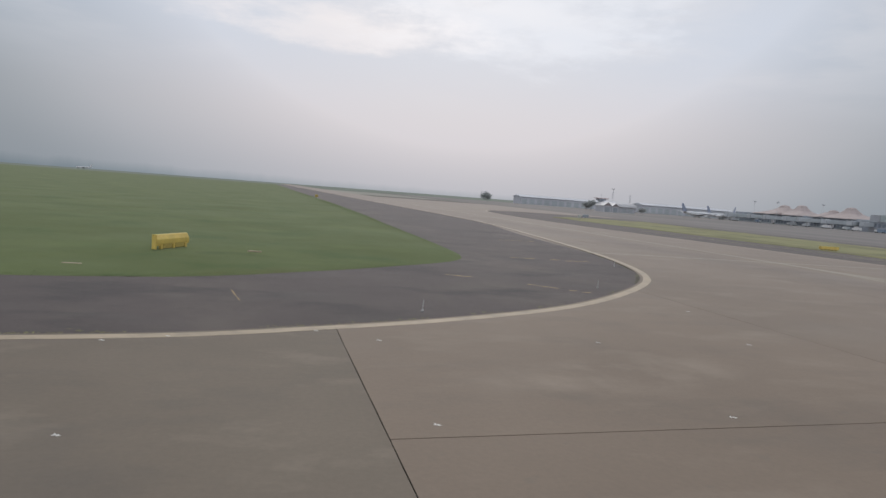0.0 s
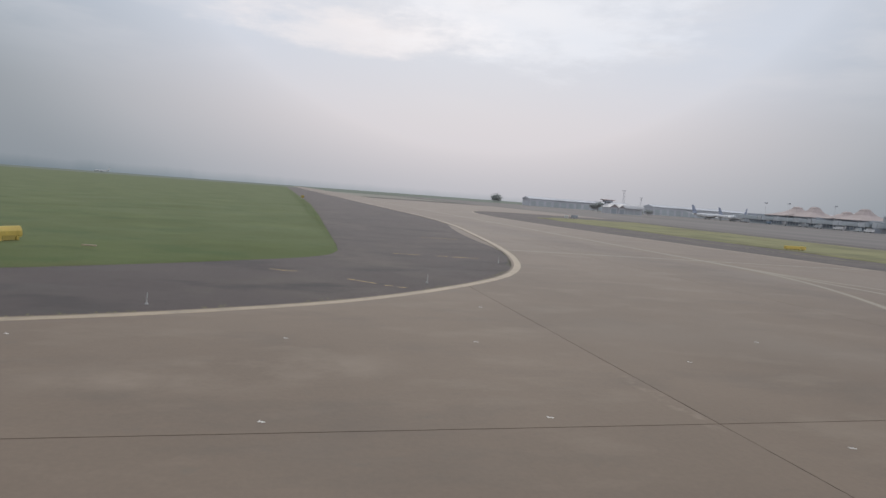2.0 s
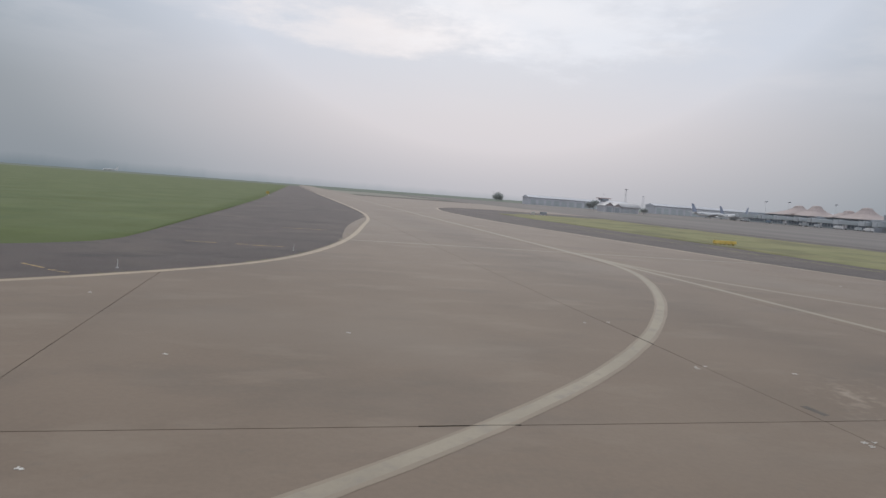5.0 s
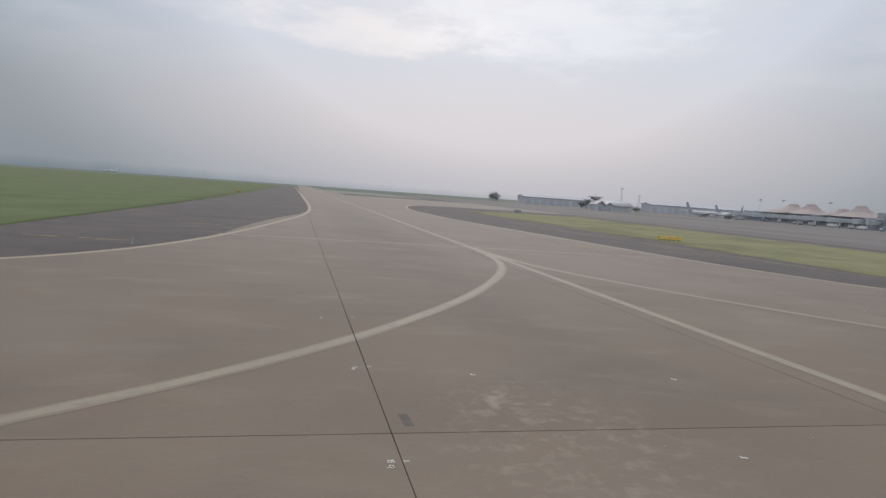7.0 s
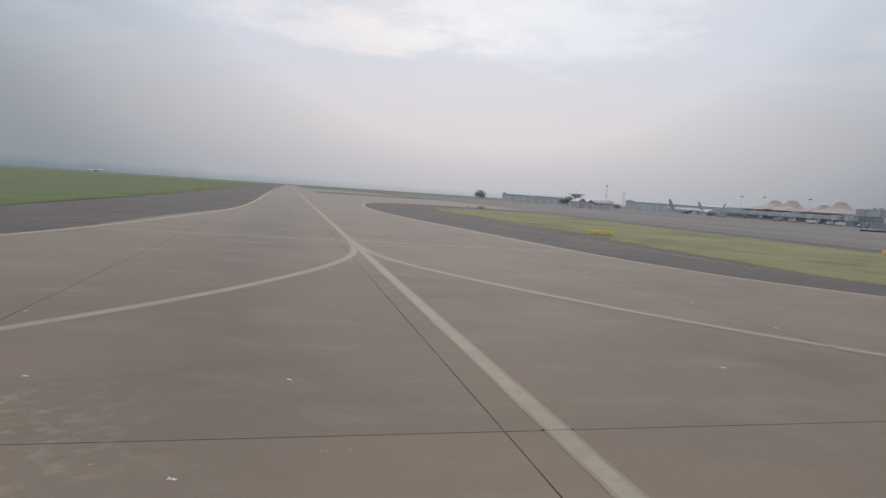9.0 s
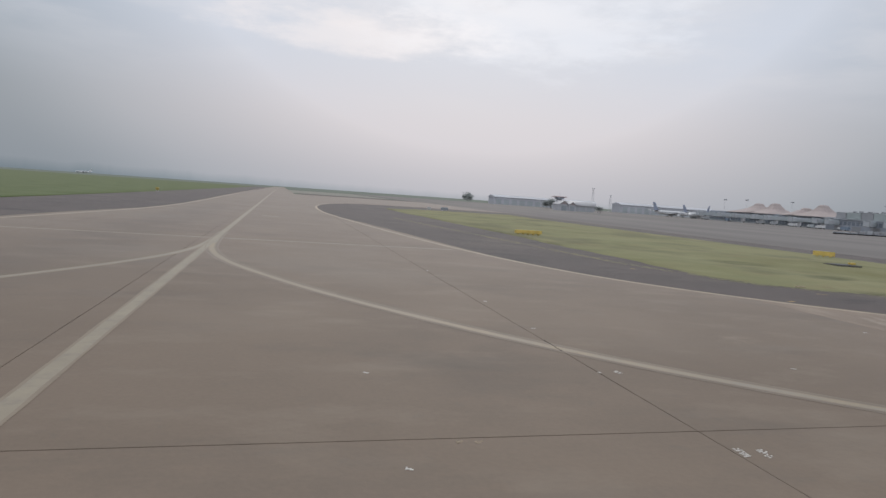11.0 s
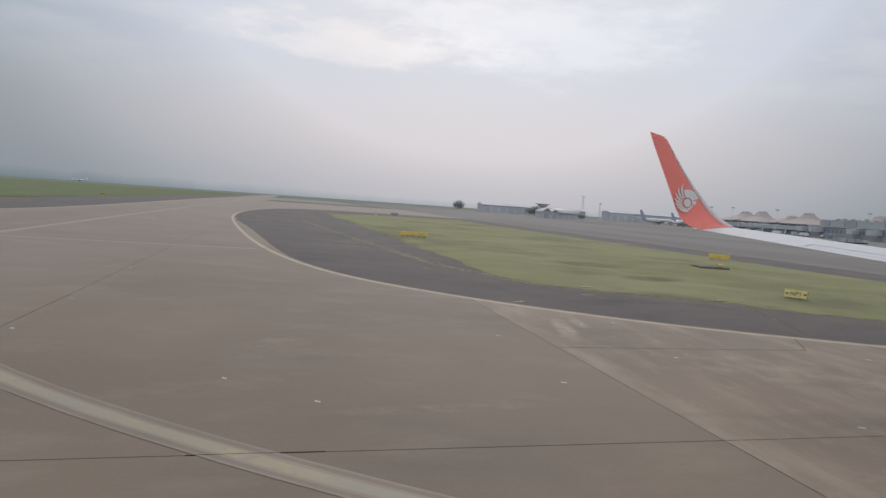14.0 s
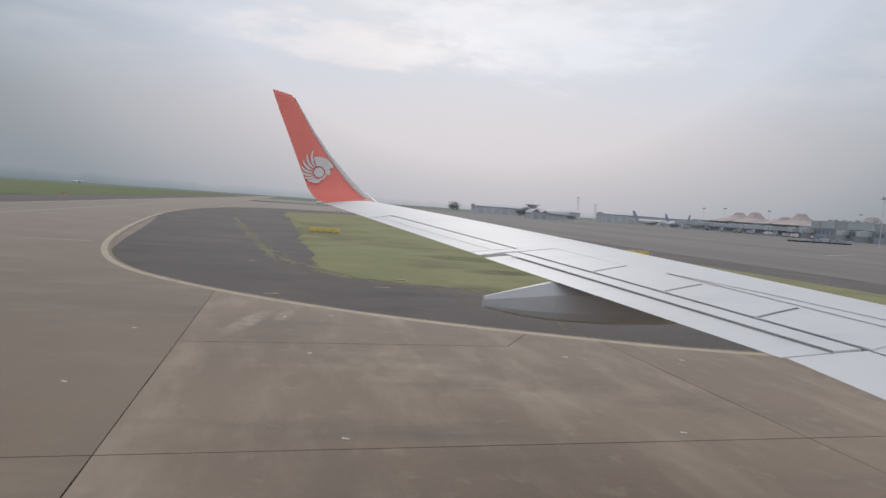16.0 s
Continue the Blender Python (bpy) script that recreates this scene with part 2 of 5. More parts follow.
# sheen that pales the ground towards a flat glance, in place of distant haze
for much, tone, group in ((0.28, (1, 0.96, 0.93), (CONCRETE, CONCRETE_OLD, CONCRETE_PALE, PAINT_EDGE, PAINT_PALE, PAINT_SOFT, PAINT_YELLOW, PAINT_GHOST, PAINT_RIM)), (0.16, (1, 0.97, 0.95), (APRON,)), (0.16, (1, 0.95, 0.92), (ASPHALT,)),
                          (0.15, (1.0, 1.0, 0.82), (GRASS,)), (0.15, (1.0, 0.98, 0.72), (GRASS_DRY, WEEDY)), (0.4, (1, 1, 0.95), (HAZED_GRASS,)), (0.2, (0.9, 1.0, 0.95), (FIELD,))):
    for m in group:
        b = m.node_tree.nodes["Principled BSDF"]
        b.inputs["Sheen Weight"].default_value, b.inputs["Sheen Roughness"].default_value = much, 0.16
        b.inputs["Sheen Tint"].default_value = (*tone, 1)


def spot(m, col, x, y, length, width, turn, scale, lo, hi, amount):
    """A worn or rubbed place of its own shape: an oval in the plan whose colour breaks up in a cloudy pattern and fades at its rim."""
    t = m.node_tree
    p = t.nodes["Principled BSDF"]
    was = p.inputs["Base Color"].links[0].from_socket
    geo, mp, g = t.nodes.new("ShaderNodeNewGeometry"), t.nodes.new("ShaderNodeMapping"), t.nodes.new("ShaderNodeTexGradient")
    mp.vector_type = "TEXTURE"
    mp.inputs["Location"].default_value, mp.inputs["Rotation"].default_value, mp.inputs["Scale"].default_value = (x, y, 0), (0, 0, radians(turn)), (length / 2, width / 2, 1)
    g.gradient_type = "SPHERICAL"
    n, r, rim, mul, mix = t.nodes.new("ShaderNodeTexNoise"), t.nodes.new("ShaderNodeMapRange"), t.nodes.new("ShaderNodeMapRange"), t.nodes.new("ShaderNodeMath"), t.nodes.new("ShaderNodeMix")
    n.inputs["Scale"].default_value, n.inputs["Detail"].default_value, n.inputs["Roughness"].default_value = scale, 5.0, 0.6
    r.inputs["From Min"].default_value, r.inputs["From Max"].default_value, r.inputs["To Max"].default_value = lo, hi, amount
    rim.inputs["From Max"].default_value = 0.5
    mul.operation, mix.data_type = "MULTIPLY", "RGBA"
    t.links.new(geo.outputs["Position"], mp.inputs[0])
    t.links.new(mp.outputs[0], g.inputs[0])
    t.links.new(g.outputs["Fac"], rim.inputs["Value"])
    t.links.new(geo.outputs["Position"], n.inputs["Vector"])
    t.links.new(n.outputs["Fac"], r.inputs["Value"])
    t.links.new(r.outputs[0], mul.inputs[0])
    t.links.new(rim.outputs[0], mul.inputs[1])
    t.links.new(mul.outputs[0], mix.inputs[0])
    t.links.new(was, mix.inputs[6])
    mix.inputs[7].default_value = (*col, 1)
    t.links.new(mix.outputs[2], p.inputs["Base Color"])


RUBBED, PALE_BROWN, TYRE_DARK = (0.47, 0.385, 0.30), (0.33, 0.262, 0.20), (0.125, 0.10, 0.08)
spot(CONCRETE, RUBBED, 35.5, 8.9, 5.2, 9.0, 0, 2.6, 0.50, 0.72, 0.4)      # cloud of small pale blotches
spot(CONCRETE, RUBBED, 34.9, 11.3, 2.4, 0.5, 64, 3.4, 0.42, 0.66, 0.6)     # chain of pale spots
spot(CONCRETE, PALE_BROWN, 62.4, 17.0, 2.2, 1.6, 30, 2.0, 0.40, 0.70, 0.6)
spot(CONCRETE, PALE_BROWN, 65.4, 11.6, 5.5, 0.6, 4, 2.2, 0.38, 0.70, 0.5)
spot(CONCRETE, PALE_BROWN, 17.25, 11.0, 0.5, 4.5, 0, 3.2, 0.46, 0.70, 0.8)  # chipped rim of a joint
spot(CONCRETE, PALE_BROWN, 8.5, 13.0, 9.0, 3.0, 12, 0.5, 0.40, 0.65, 0.7)
spot(CONCRETE, TYRE_DARK, 38.0, 60.0, 7.5, 130.0, 0, 0.25, 0.25, 0.65, 0.42)  # darkened wheel lane
spot(CONCRETE, TYRE_DARK, 53.0, 14.0, 6.0, 14.0, 20, 0.4, 0.35, 0.70, 0.35)
spot(GRASS_DRY, (0.115, 0.12, 0.06), 86.0, 36.6, 7.0, 3.4, 28, 0.7, 0.2, 0.55, 0.9)  # darker ovals in the island's grass
spot(GRASS_DRY, (0.13, 0.13, 0.065), 85.8, 45.6, 8.0, 6.0, 0, 0.6, 0.2, 0.55, 0.85)
spot(GRASS_DRY, (0.12, 0.12, 0.065), 99.5, 49.5, 8.0, 5.0, 0, 0.5, 0.2, 0.55, 0.8)
spot(GRASS_DRY, (0.205, 0.195, 0.09), 97.0, 44.0, 26.0, 30.0, 0, 0.25, 0.30, 0.60, 0.7)
spot(GRASS, (0.075, 0.10, 0.045), -1.0, 33.5, 4.0, 2.2, 0, 0.6, 0.35, 0.65, 0.6)
spot(GRASS, (0.17, 0.165, 0.075), 1.5, 28.5, 9.0, 3.0, 25, 0.5, 0.40, 0.65, 0.5)
for x, y, length, wide, turn in ((88.5, 22.6, 9.0, 2.6, -14), (82.0, 27.6, 8.0, 2.4, -28), (98.0, 22.2, 14.0, 2.2, 0), (77.0, 31.0, 6.0, 2.2, -40)):
    spot(ASPHALT, (0.135, 0.112, 0.075), x, y, length, wide, turn, 1.3, 0.35, 0.65, 0.7)  # earth washed out of the island
spot(CONCRETE_PALE, TYRE_DARK, 72.6, 19.0, 4.6, 6.0, 0, 0.7, 0.25, 0.70, 0.55)
spot(CONCRETE_PALE, RUBBED, 71.85, 19.7, 4.8, 0.85, 75, 1.9, 0.22, 0.66, 0.62)  # long rubbed streak by the edge line
spot(CONCRETE_PALE, RUBBED, 72.9, 20.8, 2.3, 0.7, 78, 2.2, 0.26, 0.66, 0.55)
spot(CONCRETE_PALE, RUBBED, 76.5, 14.0, 9.0, 4.5, -35, 0.8, 0.42, 0.68, 0.45)
spot(CONCRETE_PALE, TYRE_DARK, 80.5, 12.5, 9.0, 2.6, -38, 0.7, 0.40, 0.65, 0.55)
spot(PAINT_YELLOW, (0.365, 0.298, 0.218), 49.0, 28.0, 18.0, 34.0, 20, 0.3, 0.0, 0.2, 0.9)
STAIN = material("old_dark_stain", (0.125, 0.107, 0.092), 0.8, 3.0, 0.15, 20.0, 0.1)
PAINT_WHITE = material("white_mark_paint", (0.74, 0.71, 0.66), 0.6, 6.0, 0.12, 60.0, 0.1)
POST_WHITE = material("weathered_white_post", (0.55, 0.54, 0.52), 0.6, 6.0, 0.1, 40.0, 0.05)
SIGN_YELLOW = material("sign_yellow", (0.72, 0.525, 0.13), 0.5, 2.0, 0.12, 20.0, 0.05)
overlay(SIGN_YELLOW, (0.5, 0.34, 0.07), 1.5, 0.58, 0.75, 0.5, (1, 1, 0.4))
SIGN_PALE = material("sign_pale_yellow", (0.84, 0.74, 0.34), 0.45, 2.0, 0.06, 20.0, 0.03)
SIGN_BLACK = material("sign_black", (0.03, 0.03, 0.03), 0.5, 4.0, 0.1, 30.0, 0.02)
SIGN_BROWN = material("sign_brown", (0.16, 0.10, 0.03), 0.6, 4.0, 0.15, 30.0, 0.05)
SIGN_OCHRE = material("sign_ochre", (0.50, 0.37, 0.10), 0.6, 3.0, 0.12, 20.0, 0.05)
FOOT_GREY = material("sign_foot", (0.26, 0.21, 0.10), 0.7, 4.0, 0.2, 30.0, 0.05)
WING_WHITE = material("wing_grey_white_paint", (0.70, 0.69, 0.695), 0.5, 0.5, 0.03, 5.0, 0.01)
overlay(WING_WHITE, (0.52, 0.52, 0.53), 1.6, 0.55, 0.75, 0.4, (0.3, 1.5, 1))
FAIRING_GREY = material("fairing_grey_paint", (0.50, 0.505, 0.51), 0.4, 0.7, 0.05, 8.0, 0.01)
overlay(FAIRING_GREY, (0.36, 0.35, 0.34), 1.2, 0.5, 0.72, 0.5, (0.3, 1, 1.5))
SEAM = material("dark_seam", (0.095, 0.095, 0.10), 0.6, 5.0, 0.1, 30.0, 0.0)
WINGLET_RED = material("winglet_red_paint", (0.90, 0.235, 0.185), 0.42, 0.6, 0.04, 8.0, 0.01)
CREST_WHITE = material("crest_white_paint", (0.72, 0.70, 0.69), 0.4, 2.0, 0.04, 15.0, 0.0)
LENS_CLEAR = material("lamp_lens", (0.8, 0.8, 0.78), 0.15, 5.0, 0.05, 30.0, 0.0)
# foliage and bark of the far trees, greyed with distance haze
LEAF_HAZED = material("hazed_foliage", (0.40, 0.415, 0.41), 0.9, 0.3, 0.25, 3.0, 0.0)
leaf = LEAF_HAZED.node_tree
through_leaf, both = leaf.nodes.new("ShaderNodeBsdfTranslucent"), leaf.nodes.new("ShaderNodeMixShader")
through_leaf.inputs["Color"].default_value = (0.46, 0.48, 0.47, 1)
both.inputs[0].default_value = 0.5
leaf.links.new(leaf.nodes["Principled BSDF"].outputs[0], both.inputs[1])
leaf.links.new(through_leaf.outputs[0], both.inputs[2])
leaf.links.new(both.outputs[0], leaf.nodes["Material Output"].inputs[0])
BARK = material("bark", (0.44, 0.43, 0.42), 0.9, 1.0, 0.2, 8.0, 0.2)
# far building colours carry the distance haze: paled and low in contrast
ROOF_TILE = material("hazed_terracotta_tile", (0.48, 0.405, 0.385), 0.8, 0.1, 0.12, 1.5, 0.1)
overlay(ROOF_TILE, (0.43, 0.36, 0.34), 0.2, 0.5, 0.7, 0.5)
WALL_GREY = material("hazed_terminal_wall", (0.50, 0.525, 0.545), 0.8, 0.1, 0.1, 1.0, 0.0)
WALL_TEAL = material("hazed_teal_cladding", (0.50, 0.54, 0.555), 0.6, 0.1, 0.1, 1.0, 0.0)
WALL_DARK = material("hazed_facade", (0.37, 0.40, 0.43), 0.5, 0.1, 0.15, 1.0, 0.0)
FRONT_BLUE = material("hazed_blue_glass_front", (0.41, 0.44, 0.49), 0.5, 0.1, 0.12, 1.0, 0.0)
PIER_DARK = material("hazed_dark_cladding", (0.38, 0.385, 0.40), 0.7, 0.1, 0.1, 1.0, 0.0)
PIER_TEAL = material("hazed_green_cladding", (0.43, 0.475, 0.47), 0.7, 0.1, 0.08, 1.0, 0.0)
FAR_WALL = material("hazed_far_wall", (0.60, 0.61, 0.645), 0.8, 0.05, 0.08, 1.0, 0.0)
GABLE_BROWN = material("hazed_brown_gable", (0.46, 0.39, 0.385), 0.8, 0.2, 0.1, 1.0, 0.0)
HANGAR_WALL = material("hazed_sheet_wall", (0.55, 0.555, 0.58), 0.7, 0.1, 0.08, 1.0, 0.0)
DARK_IRON = material("dark_iron", (0.10, 0.095, 0.085), 0.7, 2.0, 0.2, 20.0, 0.1)
GLASS_DARK = material("hazed_window_glass", (0.26, 0.29, 0.33), 0.2, 0.2, 0.1, 1.0, 0.0)
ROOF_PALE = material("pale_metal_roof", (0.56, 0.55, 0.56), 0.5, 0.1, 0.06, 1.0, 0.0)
ROOF_RED = material("hazed_red_roof", (0.52, 0.40, 0.385), 0.6, 0.2, 0.1, 1.0, 0.0)
BODY_WHITE = material("white_fuselage_paint", (0.78, 0.78, 0.78), 0.35, 0.2, 0.03, 2.0, 0.0)
# the tails' dark blue and the masts' steel are lightened with haze as well
TAIL_BLUE = material("hazed_blue_tail_paint", (0.34, 0.38, 0.48), 0.4, 0.2, 0.08, 2.0, 0.0)
STEEL = material("galvanised_steel", (0.66, 0.66, 0.67), 0.6, 0.5, 0.1, 4.0, 0.0)
RUBBER = material("tyre_rubber", (0.03, 0.03, 0.03), 0.85, 3.0, 0.1, 20.0, 0.1)
TRUCK_BLUE = material("truck_blue_paint", (0.26, 0.33, 0.42), 0.45, 1.0, 0.06, 8.0, 0.0)


# ---- builders ----
def mesh(name, bm, mat, smooth=False):
    me = bpy.data.meshes.new(name)
    bmesh.ops.recalc_face_normals(bm, faces=bm.faces[:])
    if smooth:
        for f in bm.faces:
            f.smooth = True
    bm.to_mesh(me)
    bm.free()
    me.materials.append(mat)
    return me


def part(name, bm, mat, parent=None, label="", smooth=False):
    ob = new(name, mesh(name, bm, mat, smooth))
    if parent is not None:
        ob.parent = parent
    if label:
        tagged(ob, label)
    return ob


def thing(name, place, label, category, group="", kind="", turn=0.0):
    ob = new(name)
    ob.empty_display_size = 0.3
    ob.matrix_world = pose(*place, 0, 0, turn)
    return tagged(ob, label, category, group, kind)


def box(bm, x0, x1, y0, y1, z0, z1, bevel=0.0):
    v = [bm.verts.new((x, y, z)) for z in (z0, z1) for y in (y0, y1) for x in (x0, x1)]
    fs = [bm.faces.new([v[i] for i in q]) for q in ((0, 1, 3, 2), (4, 5, 7, 6), (0, 1, 5, 4), (2, 3, 7, 6), (0, 2, 6, 4), (1, 3, 7, 5))]
    if bevel:
        edges = list({e for f in fs for e in f.edges})
        bmesh.ops.bevel(bm, geom=edges, offset=bevel, segments=1, affect="EDGES")
    return bm


def boxed(*a, bevel=0.0):
    return box(bmesh.new(), *a, bevel=bevel)


def prism(bm, outline, z0, z1):
    """A flat slab with this outline in the plan."""
    lo, hi = [bm.verts.new((x, y, z0)) for x, y in outline], [bm.verts.new((x, y, z1)) for x, y in outline]
    bm.faces.new(hi)
    n = len(outline)
    for i in range(n):
        bm.faces.new((lo[i], lo[(i + 1) % n], hi[(i + 1) % n], hi[i]))
    return bm


def loft(rings, closed=True, caps=True):
    bm = bmesh.new()
    vs = [[bm.verts.new(q) for q in ring] for ring in rings]
    n = len(rings[0])
    for a, b in zip(vs, vs[1:]):
        for i in range(n if closed else n - 1):
            j = (i + 1) % n
            bm.faces.new((a[i], a[j], b[j], b[i]))
    if caps:
        bm.faces.new(vs[0])
        bm.faces.new(vs[-1])
    return bm


def tube(bm, a, b, r0, r1=None, n=8):
    a, b = Vector(a), Vector(b)
    q = (b - a).to_track_quat("Z", "Y")
    r1 = r0 if r1 is None else r1
    rings = []
    for c, r in ((a, r0), (b, r1)):
        rings.append([bm.verts.new(c + q @ Vector((r * math.cos(2 * math.pi * i / n), r * math.sin(2 * math.pi * i / n), 0))) for i in range(n)])
    for i in range(n):
        j = (i + 1) % n
        bm.faces.new((rings[0][i], rings[0][j], rings[1][j], rings[1][i]))
    bm.faces.new(rings[0])
    bm.faces.new(rings[1])
    return bm


def curve_through(points, steps=10):
    """A smooth line through a few points of the plan."""
    out = []
    p = [Vector(q) for q in points]
    p = [2 * p[0] - p[1]] + p + [2 * p[-1] - p[-2]]
    for i in range(1, len(p) - 2):
        a, b, c, d = p[i - 1:i + 3]
        for k in range(steps):
            s = k / steps
            out.append(0.5 * (2 * b + (c - a) * s + (2 * a - 5 * b + 4 * c - d) * s * s + (3 * b - a - 3 * c + d) * s ** 3))
    return out + [p[-2]]


def band(bm, line, z, left, right, wobble=0.0, seed=0):
    """A strip of paint along a line, from left to right of it, with slightly uneven edges."""
    rnd = random.Random(seed)
    rows = []
    for i, q in enumerate(line):
        d = (line[min(i + 1, len(line) - 1)] - line[max(i - 1, 0)]).normalized()
        n = Vector((-d.y, d.x))
        a, b = q + n * (left + rnd.uniform(-wobble, wobble)), q + n * (right + rnd.uniform(-wobble, wobble))
        rows.append((bm.verts.new((a.x, a.y, z)), bm.verts.new((b.x, b.y, z))))
    for (a, b), (c, d) in zip(rows, rows[1:]):
        bm.faces.new((a, b, d, c))
    return bm


# ---- ground and pavement ----
EDGE = [(-60.0, 15.6), (-25.0, 15.6), (-5.0, 16.1), (2.4, 17.6), (8.5, 20.0), (13.2, 22.9), (18.5, 27.9), (21.8, 32.6), (24.4, 39.4), (26.8, 49.6), (29.4, 65.5), (32.0, 84.0), (33.2, 107.0), (33.4, 150.0)]
EDGE_R = [(148.0, 15.3), (113.0, 15.3), (93.0, 15.8), (88.0, 16.2), (84.6, 17.0), (81.5, 18.3), (78.2, 19.9), (74.7, 22.1), (70.3, 25.9), (66.3, 31.0), (63.7, 37.0), (61.5, 46.0), (59.7, 57.5), (57.8, 73.0), (56.1, 90.0), (55.1, 104.0), (54.8, 118.0)]
FAR_FILLET = [(54.8, 118.0), (55.1, 130.0), (56.0, 142.0), (58.0, 157.0), (61.6, 172.0), (67.0, 184.0), (74.0, 191.5), (84.0, 195.5), (100.0, 196.5), (120.4, 196.5)]
VERGE = [(-60.0, 24.6), (-20.0, 24.6), (-8.1, 25.0), (-4.6, 25.3), (-0.9, 26.6), (3.9, 29.7), (7.1, 32.1), (11.1, 35.6), (12.8, 39.3), (13.2, 46.0), (13.6, 62.0), (14.4, 90.0), (15.4, 140.0)]
JOINTS = [-57.5, -42.5, -27.5, -12.5, 2.46, 17.48, 32.67, 43.05, 55.58, 70.31, 82.4, 97.4, 112.4]
LONG_JOINT = 9.67
def inside(line, d):
    """The line set off to its own right by d."""
    out = []
    for i, q in enumerate(line):
        t = (line[min(i + 1, len(line) - 1)] - line[max(i - 1, 0)]).normalized()
        out.append(q + Vector((t.y, -t.x)) * d)
    return out


edge_paint = inside(curve_through(EDGE, 12), 0.14)
edge_left = inside(edge_paint, -0.36)
flipped = curve_through([(88.0 - x, y) for x, y in EDGE_R], 12)
right_paint = [Vector((88.0 - q.x, q.y)) for q in flipped]
flipped = inside(flipped, -0.36)
edge_right = [Vector((88.0 - q.x, q.y)) for q in flipped]
verge_left = curve_through(VERGE, 8)


def height_on(line, x):
    """The line's y over x, for a line that never turns back."""
    for a, b in zip(line, line[1:]):
        if a.x <= x <= b.x and b.x > a.x:
            return a.y + (b.y - a.y) * (x - a.x) / (b.x - a.x)
    return line[0].y if x < line[0].x else line[-1].y


def sheet(name, outline, z, mat, label, category, kind="structure"):
    bm = bmesh.new()
    bm.faces.new([bm.verts.new((x, y, z)) for x, y in outline])
    return tagged(part(name, bm, mat), label, category, kind=kind)


sheet("ground", [(-2600, -2600), (2600, -2600), (2600, 2600), (-2600, 2600)], -0.12, FIELD, "flat hazy grass airfield reaching to the horizon", "ground")
sheet("shoulder_1", [(-420, 14.9), (40, 14.9), (40, 900), (9, 900), (9, 41), (-420, 41)], -0.03, ASPHALT, "dark worn asphalt shoulder beside the taxiway edge line", "shoulder")
sheet("shoulder_2", [(56, 14.9), (122, 14.9), (122, 198), (54, 198), (54, 100), (56, 80)], -0.03, ASPHALT, "dark worn asphalt shoulder round the grass island", "shoulder")
sheet("shoulder_3", [(-420, -28), (122, -28), (122, -18.9), (-420, -18.9)], -0.03, ASPHALT, "dark worn asphalt shoulder of the taxiway", "shoulder")
sheet("apron", [(120.5, -400), (520, -400), (520, 700), (120.5, 700)], -0.01, APRON, "wide pale grey concrete apron before the terminal", "apron")
fillet = curve_through(FAR_FILLET, 8)
sheet("cross_taxiway", [(q.x, q.y) for q in fillet] + [(120.4, 330), (54.94, 330), (54.94, 118.2)], -0.012, CONCRETE, "grey concrete taxiway beyond the grass island", "taxiway")
sheet("shoulder_4", [(57.5, 360), (60, 342), (68, 334), (84, 331), (120.4, 330.1), (120.4, 372), (57.5, 410)], -0.034, ASPHALT, "dark asphalt shoulder beyond the far cross taxiway", "shoulder")


def slab_outline(x0, x1, y0, top, rnd):
    """A slab between two joints, its sides a little worn; top: the points of its far side from x1 to x0."""
    g = 0.0095
    ends = [top[0].y, top[-1].y]
    pts = [(x0 + g, y0 + g), (x1 - g, y0 + g)]
    n = max(2, min(40, int((ends[0] - y0) / 0.7)))
    pts += [(x1 - g + rnd.uniform(-0.006, 0.003), y0 + g + (ends[0] - y0) * k / n) for k in range(1, n)]
    pts += [(min(max(q.x, x0 + g), x1 - g), q.y) for q in top]
    n = max(2, min(40, int((ends[1] - y0) / 0.7)))
    pts += [(x0 + g + rnd.uniform(-0.003, 0.006), ends[1] + (y0 + g - ends[1]) * k / n) for k in range(1, n)]
    return pts


def far_side(x0, x1):
    """The edge of the pavement from x1 back to x0, over the slabs of the row by the shoulder."""
    pts = [Vector((x1, over(x1)))]
    for q in sorted(edge_left + edge_right, key=lambda v: -v.x):
        if x0 < q.x < x1 and q.y < 149:
            pts.append(q)
    return pts + [Vector((x0, over(x0)))]


def over(x):
    if x < 33.06:
        return height_on(edge_left, x)
    if x > 54.94:
        return height_on(flipped, 88.0 - x)
    return 150.0


